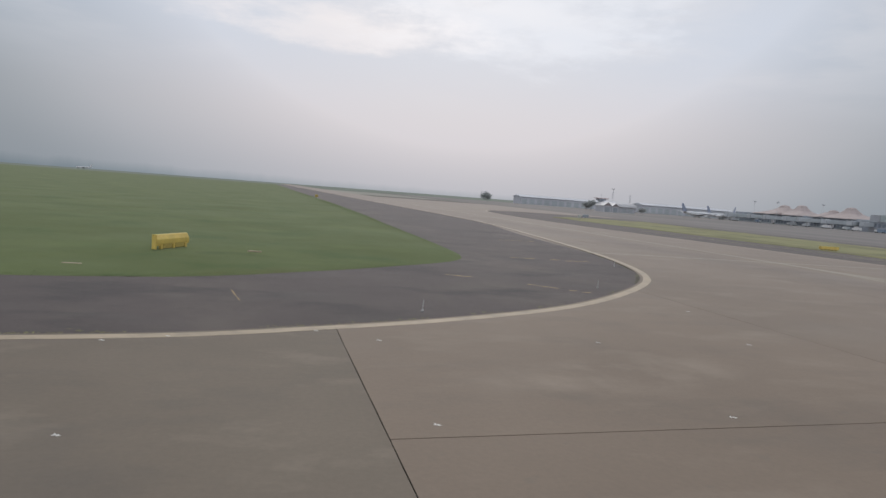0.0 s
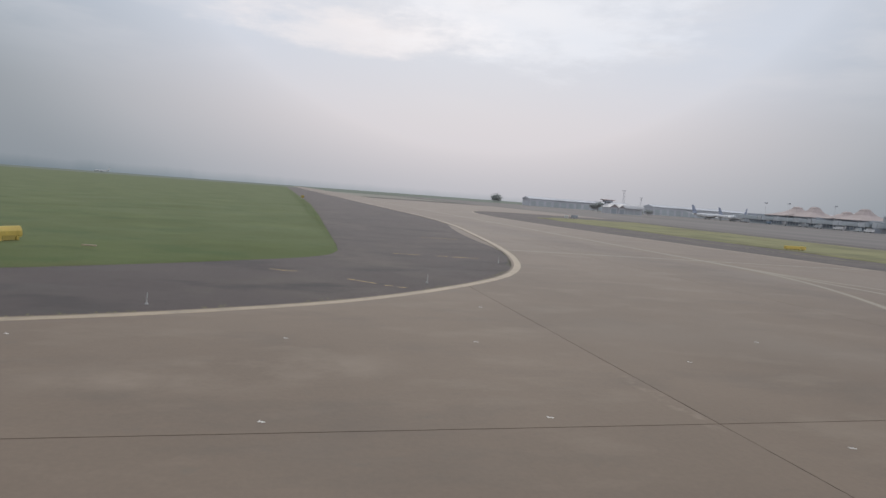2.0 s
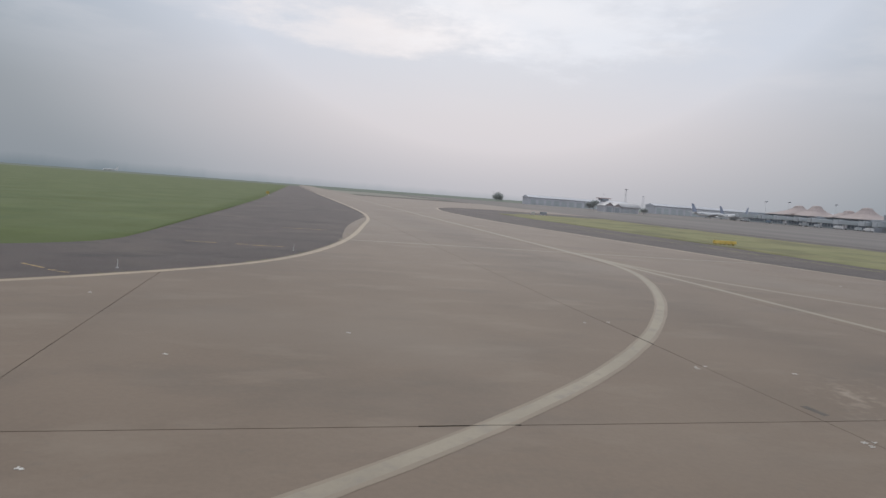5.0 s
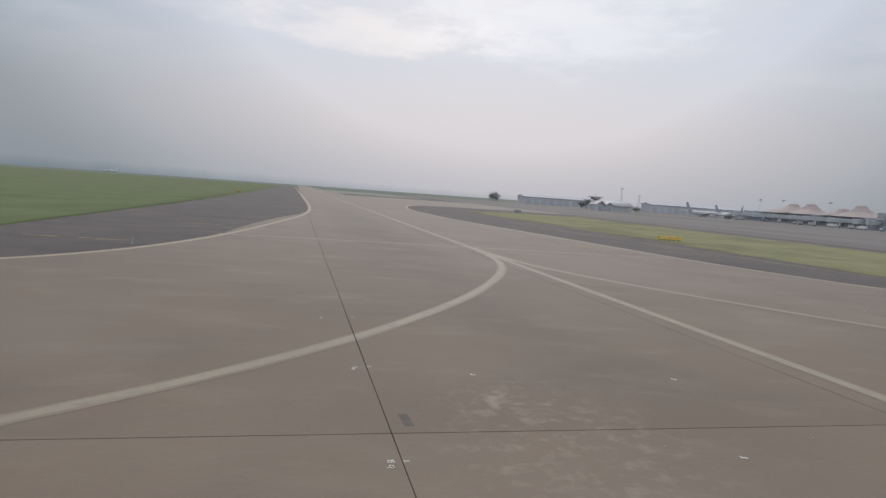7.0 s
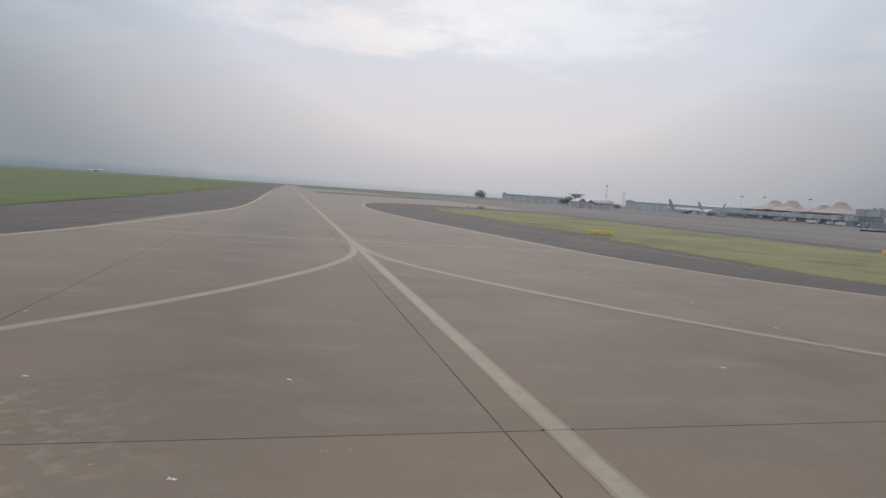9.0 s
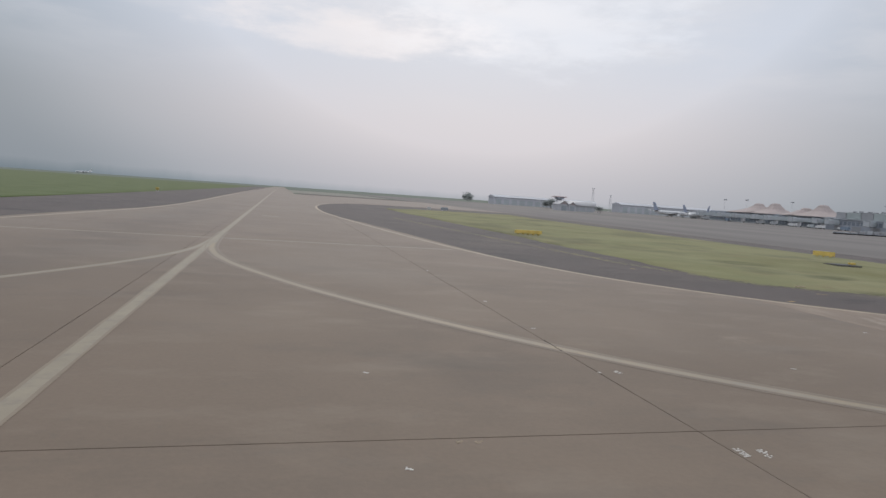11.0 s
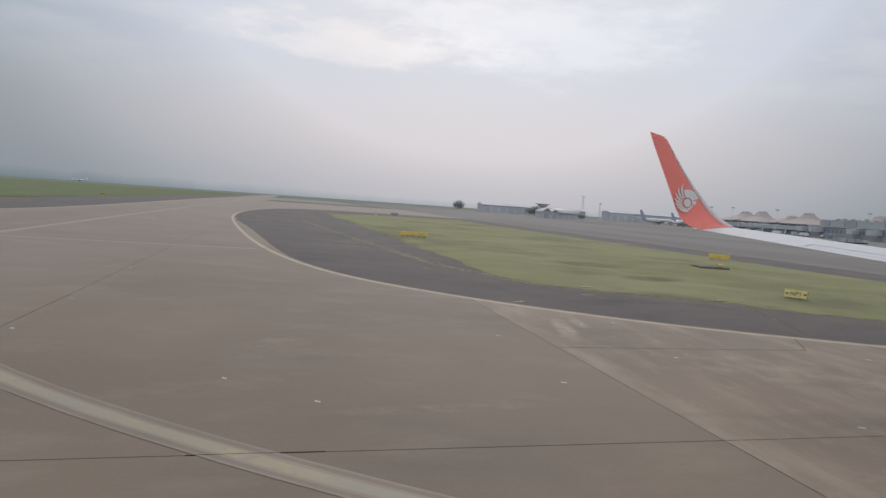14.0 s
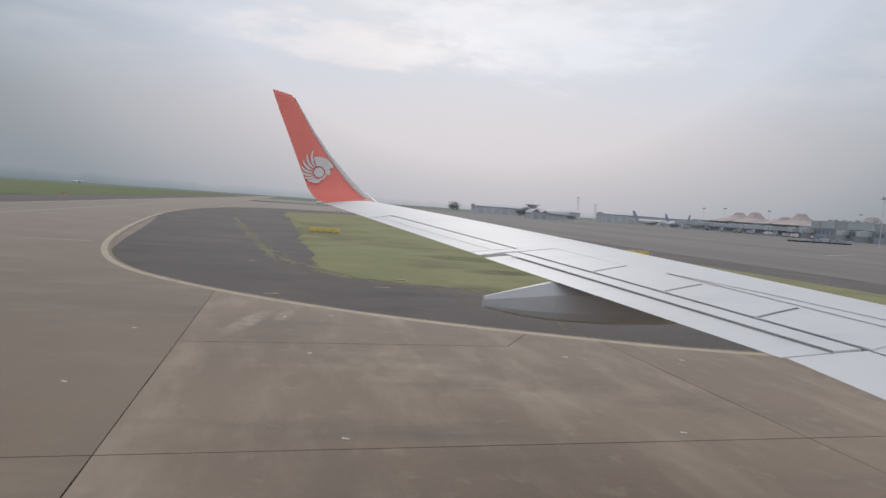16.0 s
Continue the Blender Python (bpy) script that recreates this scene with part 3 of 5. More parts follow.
taxiway = thing("taxiway", (0, 0, 0), "worn grey brown concrete taxiway of wide slabs with dark joints", "taxiway", kind="structure")
rnd = random.Random(4)
for x0, x1 in zip(JOINTS, JOINTS[1:]):
    if x1 < 3:
        # the older stretch has no long joint
        part("slab", prism(bmesh.new(), slab_outline(x0, x1, -19.0, far_side(x0, x1), rnd), -0.3, 0.0), CONCRETE_OLD, taxiway)
        continue
    bm = prism(bmesh.new(), slab_outline(x0, x1, -19.0, [Vector((x1, LONG_JOINT - 0.019)), Vector((x0, LONG_JOINT - 0.019))], rnd), -0.3, 0.0)
    tone = CONCRETE_PALE if x0 > 70 else CONCRETE
    part("slab", bm, tone, taxiway)
    if x0 > 32 and x1 < 56:
        # the crossing strip, cut once by a transverse joint
        for y0, y1 in ((LONG_JOINT, 46.0), (46.0, 150.0)):
            a, b = Vector((x1, y1 - 0.019)), Vector((x0, y1 - 0.019))
            top = [a, b]
            if y1 > 100 and x0 < 33:
                top = [a, Vector((33.07, y1))] + [q for q in reversed(edge_left) if x0 + 0.05 < q.x < 33.065] + [Vector((x0, over(x0)))]
            if y1 > 100 and x1 > 55:
                top = [Vector((x1, over(x1)))] + [q for q in edge_right if 54.935 < q.x < x1 - 0.05][::-1] + [Vector((54.93, y1)), b]
                top = sorted(top, key=lambda v: -v.x)
            part("slab", prism(bmesh.new(), slab_outline(x0, x1, y0, top, rnd), -0.3, 0.0), CONCRETE, taxiway)
    else:
        part("slab", prism(bmesh.new(), slab_outline(x0, x1, LONG_JOINT, far_side(x0, x1), rnd), -0.3, 0.0), tone, taxiway)
for x0, x1 in ((-420.0, JOINTS[0]), (JOINTS[-1], 120.4)):
    part("slab", prism(bmesh.new(), [(x0, -19), (x1, -19), (x1, 15.6), (x0, 15.6)], -0.3, 0.0), CONCRETE, taxiway)
part("slab", prism(bmesh.new(), [(33.07, 150.02), (54.93, 150.02), (54.93, 1500), (33.07, 1500)], -0.3, 0.0), CONCRETE, taxiway)
bm = bmesh.new()
for x in JOINTS:
    box(bm, x - 0.08, x + 0.08, -18.9, min(over(x), 24.0) - 0.05, -0.1, -0.012)
box(bm, 2.46, 112.4, LONG_JOINT - 0.08, LONG_JOINT + 0.08, -0.1, -0.0125)
# the sealant swells over the paint where lines cross the joints
for x, y in ((32.67, 16.35), (55.58, 16.0)):
    box(bm, x - 0.010, x + 0.010, y - 0.6, y + 0.6, -0.05, 0.0088)
for x, w in ((44.0, 0.3), (25.5, 0.9), (62.2, 1.0)):
    box(bm, x - w, x + w, LONG_JOINT - 0.0035, LONG_JOINT + 0.0035, -0.05, 0.0088)
part("joint_sealant", bm, SEALANT, taxiway, "black joint sealant between the slabs")
# beyond y 24 the joints take a lighter sealant, haze put into its colour
bm = bmesh.new()
for x in JOINTS:
    if over(x) > 24:
        box(bm, x - 0.08, x + 0.08, 24.0, min(over(x), 140) - 0.05, -0.1, -0.012)
box(bm, 33.0, 55.3, 45.92, 46.08, -0.1, -0.0128)
part("joint_sealant", bm, SEALANT_PALED, taxiway, "far joint sealant paled with haze")

# short saw cuts and patches near the island's corner
bm = bmesh.new()
box(bm, 70.4, 79.05, 16.892, 16.908, -0.01, 0.003)
prism(bm, [(79.04, 16.908), (79.06, 16.892), (80.35, 18.745), (80.33, 18.755)], -0.01, 0.0032)
tagged(part("pavement_crack", bm, SEALANT_PALED), "thin dark saw cut in the concrete slab", "crack", kind="structure")


def painted_line(name, mat, line, halves, label, z=0.004, wobble=0.012, extra=None, under=None):
    """A painted line on the pavement; extra: further thin stripes beside it."""
    ob = thing(name, (0, 0, 0), label, "line", kind="structure")
    part("stripe", band(bmesh.new(), line, z, -halves, halves, wobble, 3), under or mat, ob)
    for i, (off, half, m) in enumerate(extra or ()):
        part("stripe", band(bmesh.new(), line, z + 0.0005 * (i + 1), off - half, off + half, wobble, 9 + i), m, ob)
    return ob


def dense(line, step=0.6):
    out = [line[0]]
    for a, b in zip(line, line[1:]):
        n = max(1, int((b - a).length / step))
        out += [a.lerp(b, k / n) for k in range(1, n + 1)]
    return out


painted_line("edge_line", PAINT_EDGE, dense(edge_paint, 0.5), 0.205, "pale beige painted taxiway edge line along the fillet")
painted_line("edge_line", PAINT_EDGE, dense(right_paint, 0.5), 0.175, "pale beige painted taxiway edge line round the grass island")
painted_line("edge_line", PAINT_EDGE, [Vector((33.4 - 0.006 * (y - 150), y)) for y in range(150, 900, 30)], 0.3, "pale beige painted taxiway edge line far off")
painted_line("edge_line", PAINT_EDGE, dense(fillet, 1.0), 0.2, "pale beige edge line bending round the island's far corner")

TURN = [(-30.0, -1.9), (-14.0, -1.9), (-4.0, -1.5), (6.0, 0.0), (14.0, 2.6), (21.9, 7.0), (28.1, 11.7), (32.7, 16.5), (36.7, 22.1), (39.6, 27.3), (42.0, 32.9), (43.4, 38.5), (43.95, 46.0), (44.0, 52.0)]
course = dense(curve_through(TURN, 10), 0.5)


def swung(d):
    """The turn swung outwards by d until it nears the centre line."""
    return [q.lerp(o, min(1.0, max(0.0, (44.0 - q.y) / 10))) for q, o in zip(course, inside(course, d))]


turn_left = swung(0.16)
turn_right = [Vector((88.0 - q.x, q.y)) for q in swung(0.27)]
painted_line("guide_line", PAINT_PALE, turn_left, 0.25, "wide worn pale taxiway guide line curving off", 0.0042, 0.012, [(0.02, 0.15, PAINT_PALE)], PAINT_SOFT)
painted_line("guide_line", PAINT_YELLOW, turn_right, 0.37, "faded yellow taxiway guide line with pale worn borders curving off", 0.005, 0.012,
             [(0.0, 0.2, PAINT_SOFT), (0.005, 0.135, PAINT_YELLOW), (-0.345, 0.025, PAINT_RIM), (0.345, 0.025, PAINT_RIM)], PAINT_GHOST)
painted_line("guide_line", PAINT_PALE, [Vector((44.0, -19 + 0.9 * k)) for k in range(210)] + [Vector((44.0, y)) for y in range(180, 900, 30)], 0.25,
             "straight worn pale taxiway centre line", 0.0058, 0.012, [(0.0, 0.17, PAINT_PALE)], PAINT_SOFT)
painted_line("stop_line", PAINT_PALE, [Vector((25.8 + 0.5 * k, 46.7 - 0.018 * k)) for k in range(71)], 0.2, "faint thin pale line across the taxiway", 0.007, 0.02)
painted_line("guide_line", PAINT_PALE, [Vector((46.0 + 0.5 * k, 81.5)) for k in range(5)], 0.4, "short worn pale bar on the far taxiway", 0.0075, 0.05)
for y0, x0, x1 in ((74.6, 158.4, 151.3), (92.0, 165.0, 185.0)):
    painted_line("apron_line", PAINT_PALE, [Vector((x0 + (x1 - x0) * k / 20, y0 + 12.7 * k / 20)) for k in range(21)], 0.35, "faint pale line painted on the apron", 0.004, 0.05)

# bare concrete margins beyond the edge lines where the fillets run out
def margin(line, side, y0, y1, wide, label):
    run = [q for q in line if y0 < q.y < y1]
    bm = bmesh.new()
    rows = []
    for k, q in enumerate(run):
        s = (q.y - y0) / (y1 - y0)
        w = wide * math.sin(math.pi * min(1.0, s * 1.1)) ** 0.6 if s < 0.9 else wide * 0.5
        w += noise.noise((q.y * 0.3, side, 0.0)) * 0.25 * s
        rows.append((bm.verts.new((q.x, q.y, -0.022)), bm.verts.new((q.x + side * max(w, 0.05), q.y, -0.022))))
    for (a, b), (c, d) in zip(rows, rows[1:]):
        bm.faces.new((a, b, d, c))
    return tagged(part("pavement_margin", bm, CONCRETE), label, "pavement", kind="structure")


margin(dense(edge_paint, 1.0), -1, 46.0, 92.0, 1.5, "strip of bare concrete outside the edge line")
margin(dense(right_paint, 1.0), 1, 38.0, 99.0, 1.25, "strip of bare concrete outside the island's edge line")

# thin white posts beside the fillet
for x, y in ((5.56, 20.2), (15.75, 27.0), (22.55, 36.97)):
    post = thing("edge_post", (x, y, -0.03), "thin white marker post standing on the asphalt shoulder", "marker post", "edge posts")
    part("stem", tube(bmesh.new(), (0, 0, 0.03), (0.015, 0.0, 0.36), 0.018, 0.013, 8), POST_WHITE, post)
    part("base", boxed(-0.045, 0.045, -0.04, 0.04, -0.01, 0.045, bevel=0.012), POST_WHITE, post, "small white foot")

# broken yellow strokes on the dark shoulder
STROKES = [(8.96, 29.6, 9.7, 29.3), (9.5, 29.2, 10.2, 29.15), (16.35, 39.63, 18.08, 39.49), (19.17, 39.42, 19.9, 39.38), (20.12, 39.14, 21.96, 39.18), (12.27, 27.3, 13.41, 26.24), (13.68, 25.83, 14.03, 25.69), (14.12, 25.45, 14.54, 25.35), (21.6, 56.0, 25.4, 56.2), (-0.5, 23.25, -0.16, 21.3), (72.15, 25.45, 72.75, 25.7), (76.89, 28.56, 77.56, 28.5), (70.9, 37.8, 71.3, 37.8)]
for x0, y0, x1, y1 in STROKES:
    a, b = Vector((x0, y0)), Vector((x1, y1))
    wide = 0.014 if x0 < 0 else 0.055 if y0 < 35 else 0.09
    ob = part("shoulder_stroke", band(bmesh.new(), [a.lerp(b, k / 8) for k in range(9)], -0.024, -wide, wide, wide / 2, int(x0 * 10)), STROKE_YELLOW)
    tagged(ob, "short broken yellow paint stroke on dark asphalt", "stroke", group="strokes on the shoulder", kind="structure")


def survey_mark(x, y, bars, turn=0.0, paint=PAINT_WHITE):
    """A small white painted survey mark: short bars."""
    bm = bmesh.new()
    for bx, by, w, h in bars:
        box(bm, (bx - w / 2) * 0.7, (bx + w / 2) * 0.7, (by - h / 2) * 0.7, (by + h / 2) * 0.7, -0.002, 0.004)
    ob = part("survey_mark", bm, paint)
    ob.matrix_world = pose(x, y, 0.004, 0, 0, turn)
    return tagged(ob, "small white survey mark painted on concrete", "marking", group="survey marks", kind="structure")


DASH = [(0.0, 0.0, 0.14, 0.042), (-0.02, 0.05, 0.035, 0.09), (0.06, -0.045, 0.08, 0.036)]
for x, y in ((-2.25, 10.21), (3.35, 10.2), (9.18, 10.16), (14.25, 10.14), (73.86, 10.1), (80.0, 10.06), (85.2, 10.1), (-2.9, 15.8), (-1.6, 16.25), (3.39, 16.03), (9.6, 16.0), (14.6, 15.9), (73.5, 15.8), (80.25, 15.7), (83.7, 15.5), (74.4, 21.0), (72.9, 20.6), (1.9, 17.0), (50.07, 13.4), (61.39, 13.67), (63.2, 12.1), (69.00, 18.40), (68.84, 13.32), (19.2, 8.4), (24.0, 16.4), (19.9, 14.0), (34.9, 12.9), (39.6, 12.6), (88.9, 10.4), (16.4, 21.2), (38.14, 8.39), (50.06, 8.59), (55.68, 32.1), (55.88, 22.96), (55.89, 18.21)):
    survey_mark(x, y, DASH, rnd.uniform(-12, 12))


def chipped_code(x, y, wide, deep, rows, paint):
    """A chipped stencilled code that can no longer be read: rows of short broken bars."""
    bars = []
    for k in range(rows):
        v = deep * ((k + 0.5) / rows - 0.5)
        u = -wide / 2
        while u < wide / 2 - 0.02:
            w = rnd.uniform(0.02, 0.07)
            if rnd.random() < 0.7:
                bars.append((u + w / 2 + 0.12 * v, v + rnd.uniform(-0.012, 0.012), w, deep / rows * rnd.uniform(0.35, 0.7)))
            u += w + rnd.uniform(0.008, 0.03)
    survey_mark(x, y, bars, rnd.uniform(-4, 4), paint)


for x, y, wide, deep, rows in ((55.71, 8.7, 0.17, 0.5, 6), (56.11, 8.62, 0.22, 0.5, 6), (56.09, 13.41, 0.2, 0.4, 4), (32.49, 8.53, 0.15, 0.4, 5), (32.39, 13.34, 0.13, 0.35, 3)):
    chipped_code(x, y, wide, deep, rows, PAINT_WHITE)
for x, y in ((40.1, 9.1), (40.45, 9.1), (51.07, 9.49), (51.38, 9.47), (37.1, 8.9)):
    chipped_code(x, y, 0.15, 0.14, 2, PAINT_EDGE)
for x, y in ((32.73, 8.61), (32.74, 13.48), (31.9, 18.6), (32.85, 18.8), (55.61, 13.38)):
    survey_mark(x, y, [(0.0, 0.0, 0.12, 0.03), (-0.05, 0.0, 0.03, 0.1)], 0)


# ---- grass ----
def bumpy(x, y):
    return noise.noise((x * 0.13, y * 0.10, 1.7)) * 0.6 + noise.noise((x * 0.5, y * 0.4, 5.1)) * 0.25


def hump(x, y, rim, amp):
    """How high the grass stands: flush at its rim, with low humps further in."""
    return -0.026 + max(0.0, min(1.0, rim)) * (0.04 + amp * max(0.0, 0.15 + bumpy(x, y)))


def verge(name, xs, near, far, mat, amp, label, uneven=1.0):
    """Grass with low humps between two lines of the plan; its rim lies just over the asphalt."""
    bm = bmesh.new()
    rows = []
    for i, x in enumerate(xs):
        y0, y1 = near(x), far(x)
        row = []
        for k in range(61):
            y = y0 + (y1 - y0) * (k / 60) ** 2.4
            side = min(i, len(xs) - 1 - i)
            rim = min((y - y0) / 3.0, side / 2.0)
            ragged = noise.noise((x * 0.7, y0 * 0.7, 2.0)) * 0.6 * (uneven if x > 20 else 0.5 if x < 8 else 0.0) * max(0.0, 1.0 - (y - y0) / 3.0)
            loose = max(0.0, 1.0 - min(abs(x - xs[0]), abs(xs[-1] - x)) / 6.0)
            sway = (noise.noise((y * 0.07, 3.3, 0.4)) * 1.0 + noise.noise((y * 0.42, 8.1, 0.4)) * 0.4 - max(0.0, min(1.5, (y - 50) * 0.02))) * loose * uneven
            row.append(bm.verts.new((x + sway, y + ragged, hump(x, y, rim, amp))))
        rows.append(row)
    for a, b in zip(rows, rows[1:]):
        for k in range(60):
            bm.faces.new((a[k], b[k], b[k + 1], a[k + 1]))
    return tagged(part(name, bm, mat, smooth=True), label, "grass", kind="stuff")


xs_left = [-420, -300, -200, -140, -100, -75] + [-60 + 1.5 * k for k in range(46)] + [8.4 + 0.4 * k for k in range(11)] + [12.9, 13.15, 13.4, 13.8, 14.3, 15.0, 15.4]
verge("grass_verge", xs_left, lambda x: height_on(verge_left, x), lambda x: 900.0, GRASS, 0.2, "mown green grass verge with soft humps", 0.0)
NEAR_R = curve_through([(74.5, 36.4), (74.9, 34.4), (76.2, 32.2), (78.4, 30.5), (80.8, 29.2), (84.0, 27.8), (86.5, 25.4), (89.0, 23.6), (93.0, 23.0), (112.5, 23.0)], 6)
xs_right = [74.5, 74.7, 75.0, 75.4, 76.0] + [76.6 + 0.8 * k for k in range(45)]
verge("grass_island", xs_right, lambda x: height_on(NEAR_R, x), lambda x: 166.0 - max(0, 84 - x) * 1.5, GRASS_DRY, 0.34, "uneven yellowish green grass island beside the taxiway")
verge("far_grass", [56 + 4 * k for k in range(16)], lambda x: 385.0, lambda x: 620.0, HAZED_GRASS, 0.1, "distant strip of grass greyed with haze")


def tufts(name, spots, mat, label, low=0.02, high=0.045):
    """Loose blades of grass, many small triangles that lie over."""
    verts, faces = [], []
    for x, y, z in spots:
        for _ in range(4):
            a, h, w = rnd.uniform(0, 6.283), rnd.uniform(low, high), rnd.uniform(0.015, 0.035)
            ox, oy = rnd.uniform(-0.12, 0.12), rnd.uniform(-0.12, 0.12)
            dx, dy = math.cos(a), math.sin(a)
            n = len(verts)
            verts += [(x + ox - dy * w, y + oy + dx * w, z), (x + ox + dy * w, y + oy - dx * w, z), (x + ox + dx * h * 1.6, y + oy + dy * h * 1.6, z + h * 0.3)]
            faces.append((n, n + 1, n + 2))
    me = bpy.data.meshes.new(name)
    me.from_pydata(verts, [], faces)
    me.materials.append(mat)
    return tagged(new(name, me), label, "grass", kind="stuff")


spots = []
for _ in range(1100):
    x = rnd.uniform(-40, 8.5)
    y0 = height_on(verge_left, x)
    y = y0 + abs(rnd.gauss(0, 1)) * 0.8 + 0.1
    spots.append((x, y, hump(x, y, (y - y0) / 3.0, 0.2)))
tufts("grass_blades", spots, GRASS, "loose green grass blades along the verge")
spots = []
for _ in range(1100):
    x = rnd.uniform(81.0, 112)
    y0 = height_on(NEAR_R, x)
    y = y0 + abs(rnd.gauss(0, 1)) * 0.8 - 0.25
    spots.append((x, y, hump(x, y, (y - y0) / 3.0, 0.34)))
tufts("grass_blades", spots, GRASS_DRY, "loose yellowish grass blades on the island")
# weeds in the joint beside the edge line, and a creeping strip across the asphalt
spots = []
for line in (edge_left, edge_right):
    for q in dense([v for v in line if v.y < 75 and -40 < v.x < 112], 0.12):
        if noise.noise((q.x * 0.35, q.y * 0.35, 3)) > 0.0:
            spots.append((q.x + rnd.gauss(0, 0.08), q.y + abs(rnd.gauss(0.12, 0.12)), -0.03))
creep = dense(curve_through([(65.6, 101), (67.6, 82), (69.3, 66), (70.6, 54), (71.6, 46.5), (72.4, 41), (73.2, 38.2), (74.8, 36.6)], 8), 0.5)
for q in dense([Vector((84.4, 26.2)), Vector((82.95, 22.4)), Vector((82.05, 19.7))], 0.3):
    spots.append((q.x + rnd.gauss(0, 0.06), q.y, -0.03))
tufts("weeds", spots, GRASS_DRY, "thin yellowish weeds growing in the pavement seams", 0.03, 0.10)
bm = bmesh.new()
for q in dense(creep, 0.07):
    thin = 0.35 + 0.5 * max(0.0, noise.noise((q.y * 0.12, 2.0, 7.0)) + 0.35)
    if rnd.random() > thin:
        continue
    cx, cy, r = q.x + rnd.gauss(0, 0.27), q.y + rnd.gauss(0, 0.27), rnd.uniform(0.08, 0.22)
    bm.faces.new([bm.verts.new((cx + r * rnd.uniform(0.5, 1.1) * math.cos(a), cy + 1.5 * r * rnd.uniform(0.5, 1.1) * math.sin(a), -0.0262 + rnd.uniform(0, 0.004))) for a in (2 * math.pi * k / 9 for k in range(9))])
for q in dense([Vector((84.4, 26.2)), Vector((82.95, 22.4)), Vector((82.05, 19.7))], 0.07):
    cx, cy, r = q.x + rnd.gauss(0, 0.04), q.y + rnd.gauss(0, 0.04), rnd.uniform(0.02, 0.06)
    bm.faces.new([bm.verts.new((cx + r * rnd.uniform(0.5, 1.1) * math.cos(a), cy + 1.5 * r * rnd.uniform(0.5, 1.1) * math.sin(a), -0.0262 + rnd.uniform(0, 0.004))) for a in (2 * math.pi * k / 7 for k in range(7))])
# thin grass and earth that frays out over the asphalt along the island's rim
rim_line = dense([q for q in NEAR_R if q.x < 112], 0.05)
for q in rim_line:
    dense_here = 0.55 + noise.noise((q.x * 0.4, q.y * 0.4, 9.0))
    for _ in range(3):
        if rnd.random() > dense_here:
            continue
        out = abs(rnd.gauss(0, 0.8))
        cx, cy, r = q.x - 0.55 * out + rnd.gauss(0, 0.1), q.y + 0.25 - 0.8 * out, rnd.uniform(0.04, 0.17) * max(0.35, 1.0 - out * 0.5)
        bm.faces.new([bm.verts.new((cx + 1.6 * r * rnd.uniform(0.5, 1.1) * math.cos(a), cy + r * rnd.uniform(0.5, 1.1) * math.sin(a), -0.0264 + rnd.uniform(0, 0.004))) for a in (2 * math.pi * k / 7 for k in range(7))])
tagged(part("creeping_grass", bm, WEEDY), "narrow strip of yellowish grass clumps creeping over the asphalt", "grass", kind="stuff")


# ---- a stain on the concrete ----
stain = part("pavement_stain", boxed(-0.08, 0.08, -0.28, 0.28, -0.003, 0.003), STAIN)
stain.matrix_world = pose(33.0, 10.25, 0.0, 0, 0, 4)
tagged(stain, "small dark oblong stain beside a joint", "stain", kind="structure")


# ---- the airliner's wing, where it stands late in the taxi ----
WING = (70.09, 0.11, 0.0)
DIHEDRAL = math.tan(radians(4.55))


def trailing(y):
    return 3.5 + 0.27 * (15.4 - max(y, 4.1))


def leading(y):
    return 4.75 + 0.52 * (15.4 - y)


def foil(u, tc=0.11):
    return 5 * tc * (0.2969 * math.sqrt(u) - 0.126 * u - 0.3516 * u * u + 0.2843 * u ** 3 - 0.1036 * u ** 4)


def skin(y, u, side, lift=0.0):
    """A point of the wing's upper (1) or lower (-1) skin, u of the chord behind its nose."""
    c = leading(y) - trailing(y)
    z = 3.70 - DIHEDRAL * (15.4 - y) + (1 - u) * c * math.tan(radians(0.2 + 0.44 * (y - 8.6)))
    k = 1.0 if side > 0 else -0.55
    return Vector((leading(y) - u * c, y, z + k * foil(u) * c + lift))


def slice_of(y, u0, u1, n=12, drop=0.0):
    us = [u0 + (u1 - u0) * (1 - math.cos(math.pi * k / n)) / 2 for k in range(n + 1)]
    return [skin(y, u, 1, drop) for u in reversed(us)] + [skin(y, u, -1, drop) for u in (us[1:] if u0 == 0 else us)]


def flap_piece(y0, y1, u0, u1, drop=0.0, n=6):
    return loft([slice_of(y0 + (y1 - y0) * k / n, u0, u1, 5, drop) for k in range(n + 1)])


wing = thing("aircraft_wing", WING, "white airliner wing with a red upturned winglet, seen from behind", "aircraft wing")
stations = [(0.2, 0.80), (2.0, 0.80), (4.1, 0.80), (6.0, 0.80), (7.5, 0.80), (8.60, 0.80), (8.602, 1.0), (8.83, 1.0), (8.832, 0.755), (10.0, 0.755), (11.5, 0.755), (12.63, 0.755), (12.632, 1.0), (14.0, 1.0), (15.3, 1.0)]
part("wing_skin", loft([slice_of(y, 0.0, u, 14) for y, u in stations]), WING_WHITE, wing, "grey white painted wing skin", smooth=False)
part("aileron", flap_piece(8.85, 12.61, 0.763, 1.0), WING_WHITE, wing, "white aileron at the outer trailing edge")
part("flap", flap_piece(4.2, 8.58, 0.806, 0.874), WING_WHITE, wing, "white forward flap segment")
part("flap", flap_piece(4.2, 8.46, 0.882, 1.0, -0.012), WING_WHITE, wing, "white rear flap segment")
part("flap", flap_piece(0.3, 4.15, 0.806, 1.0), WING_WHITE, wing, "white inboard flap")


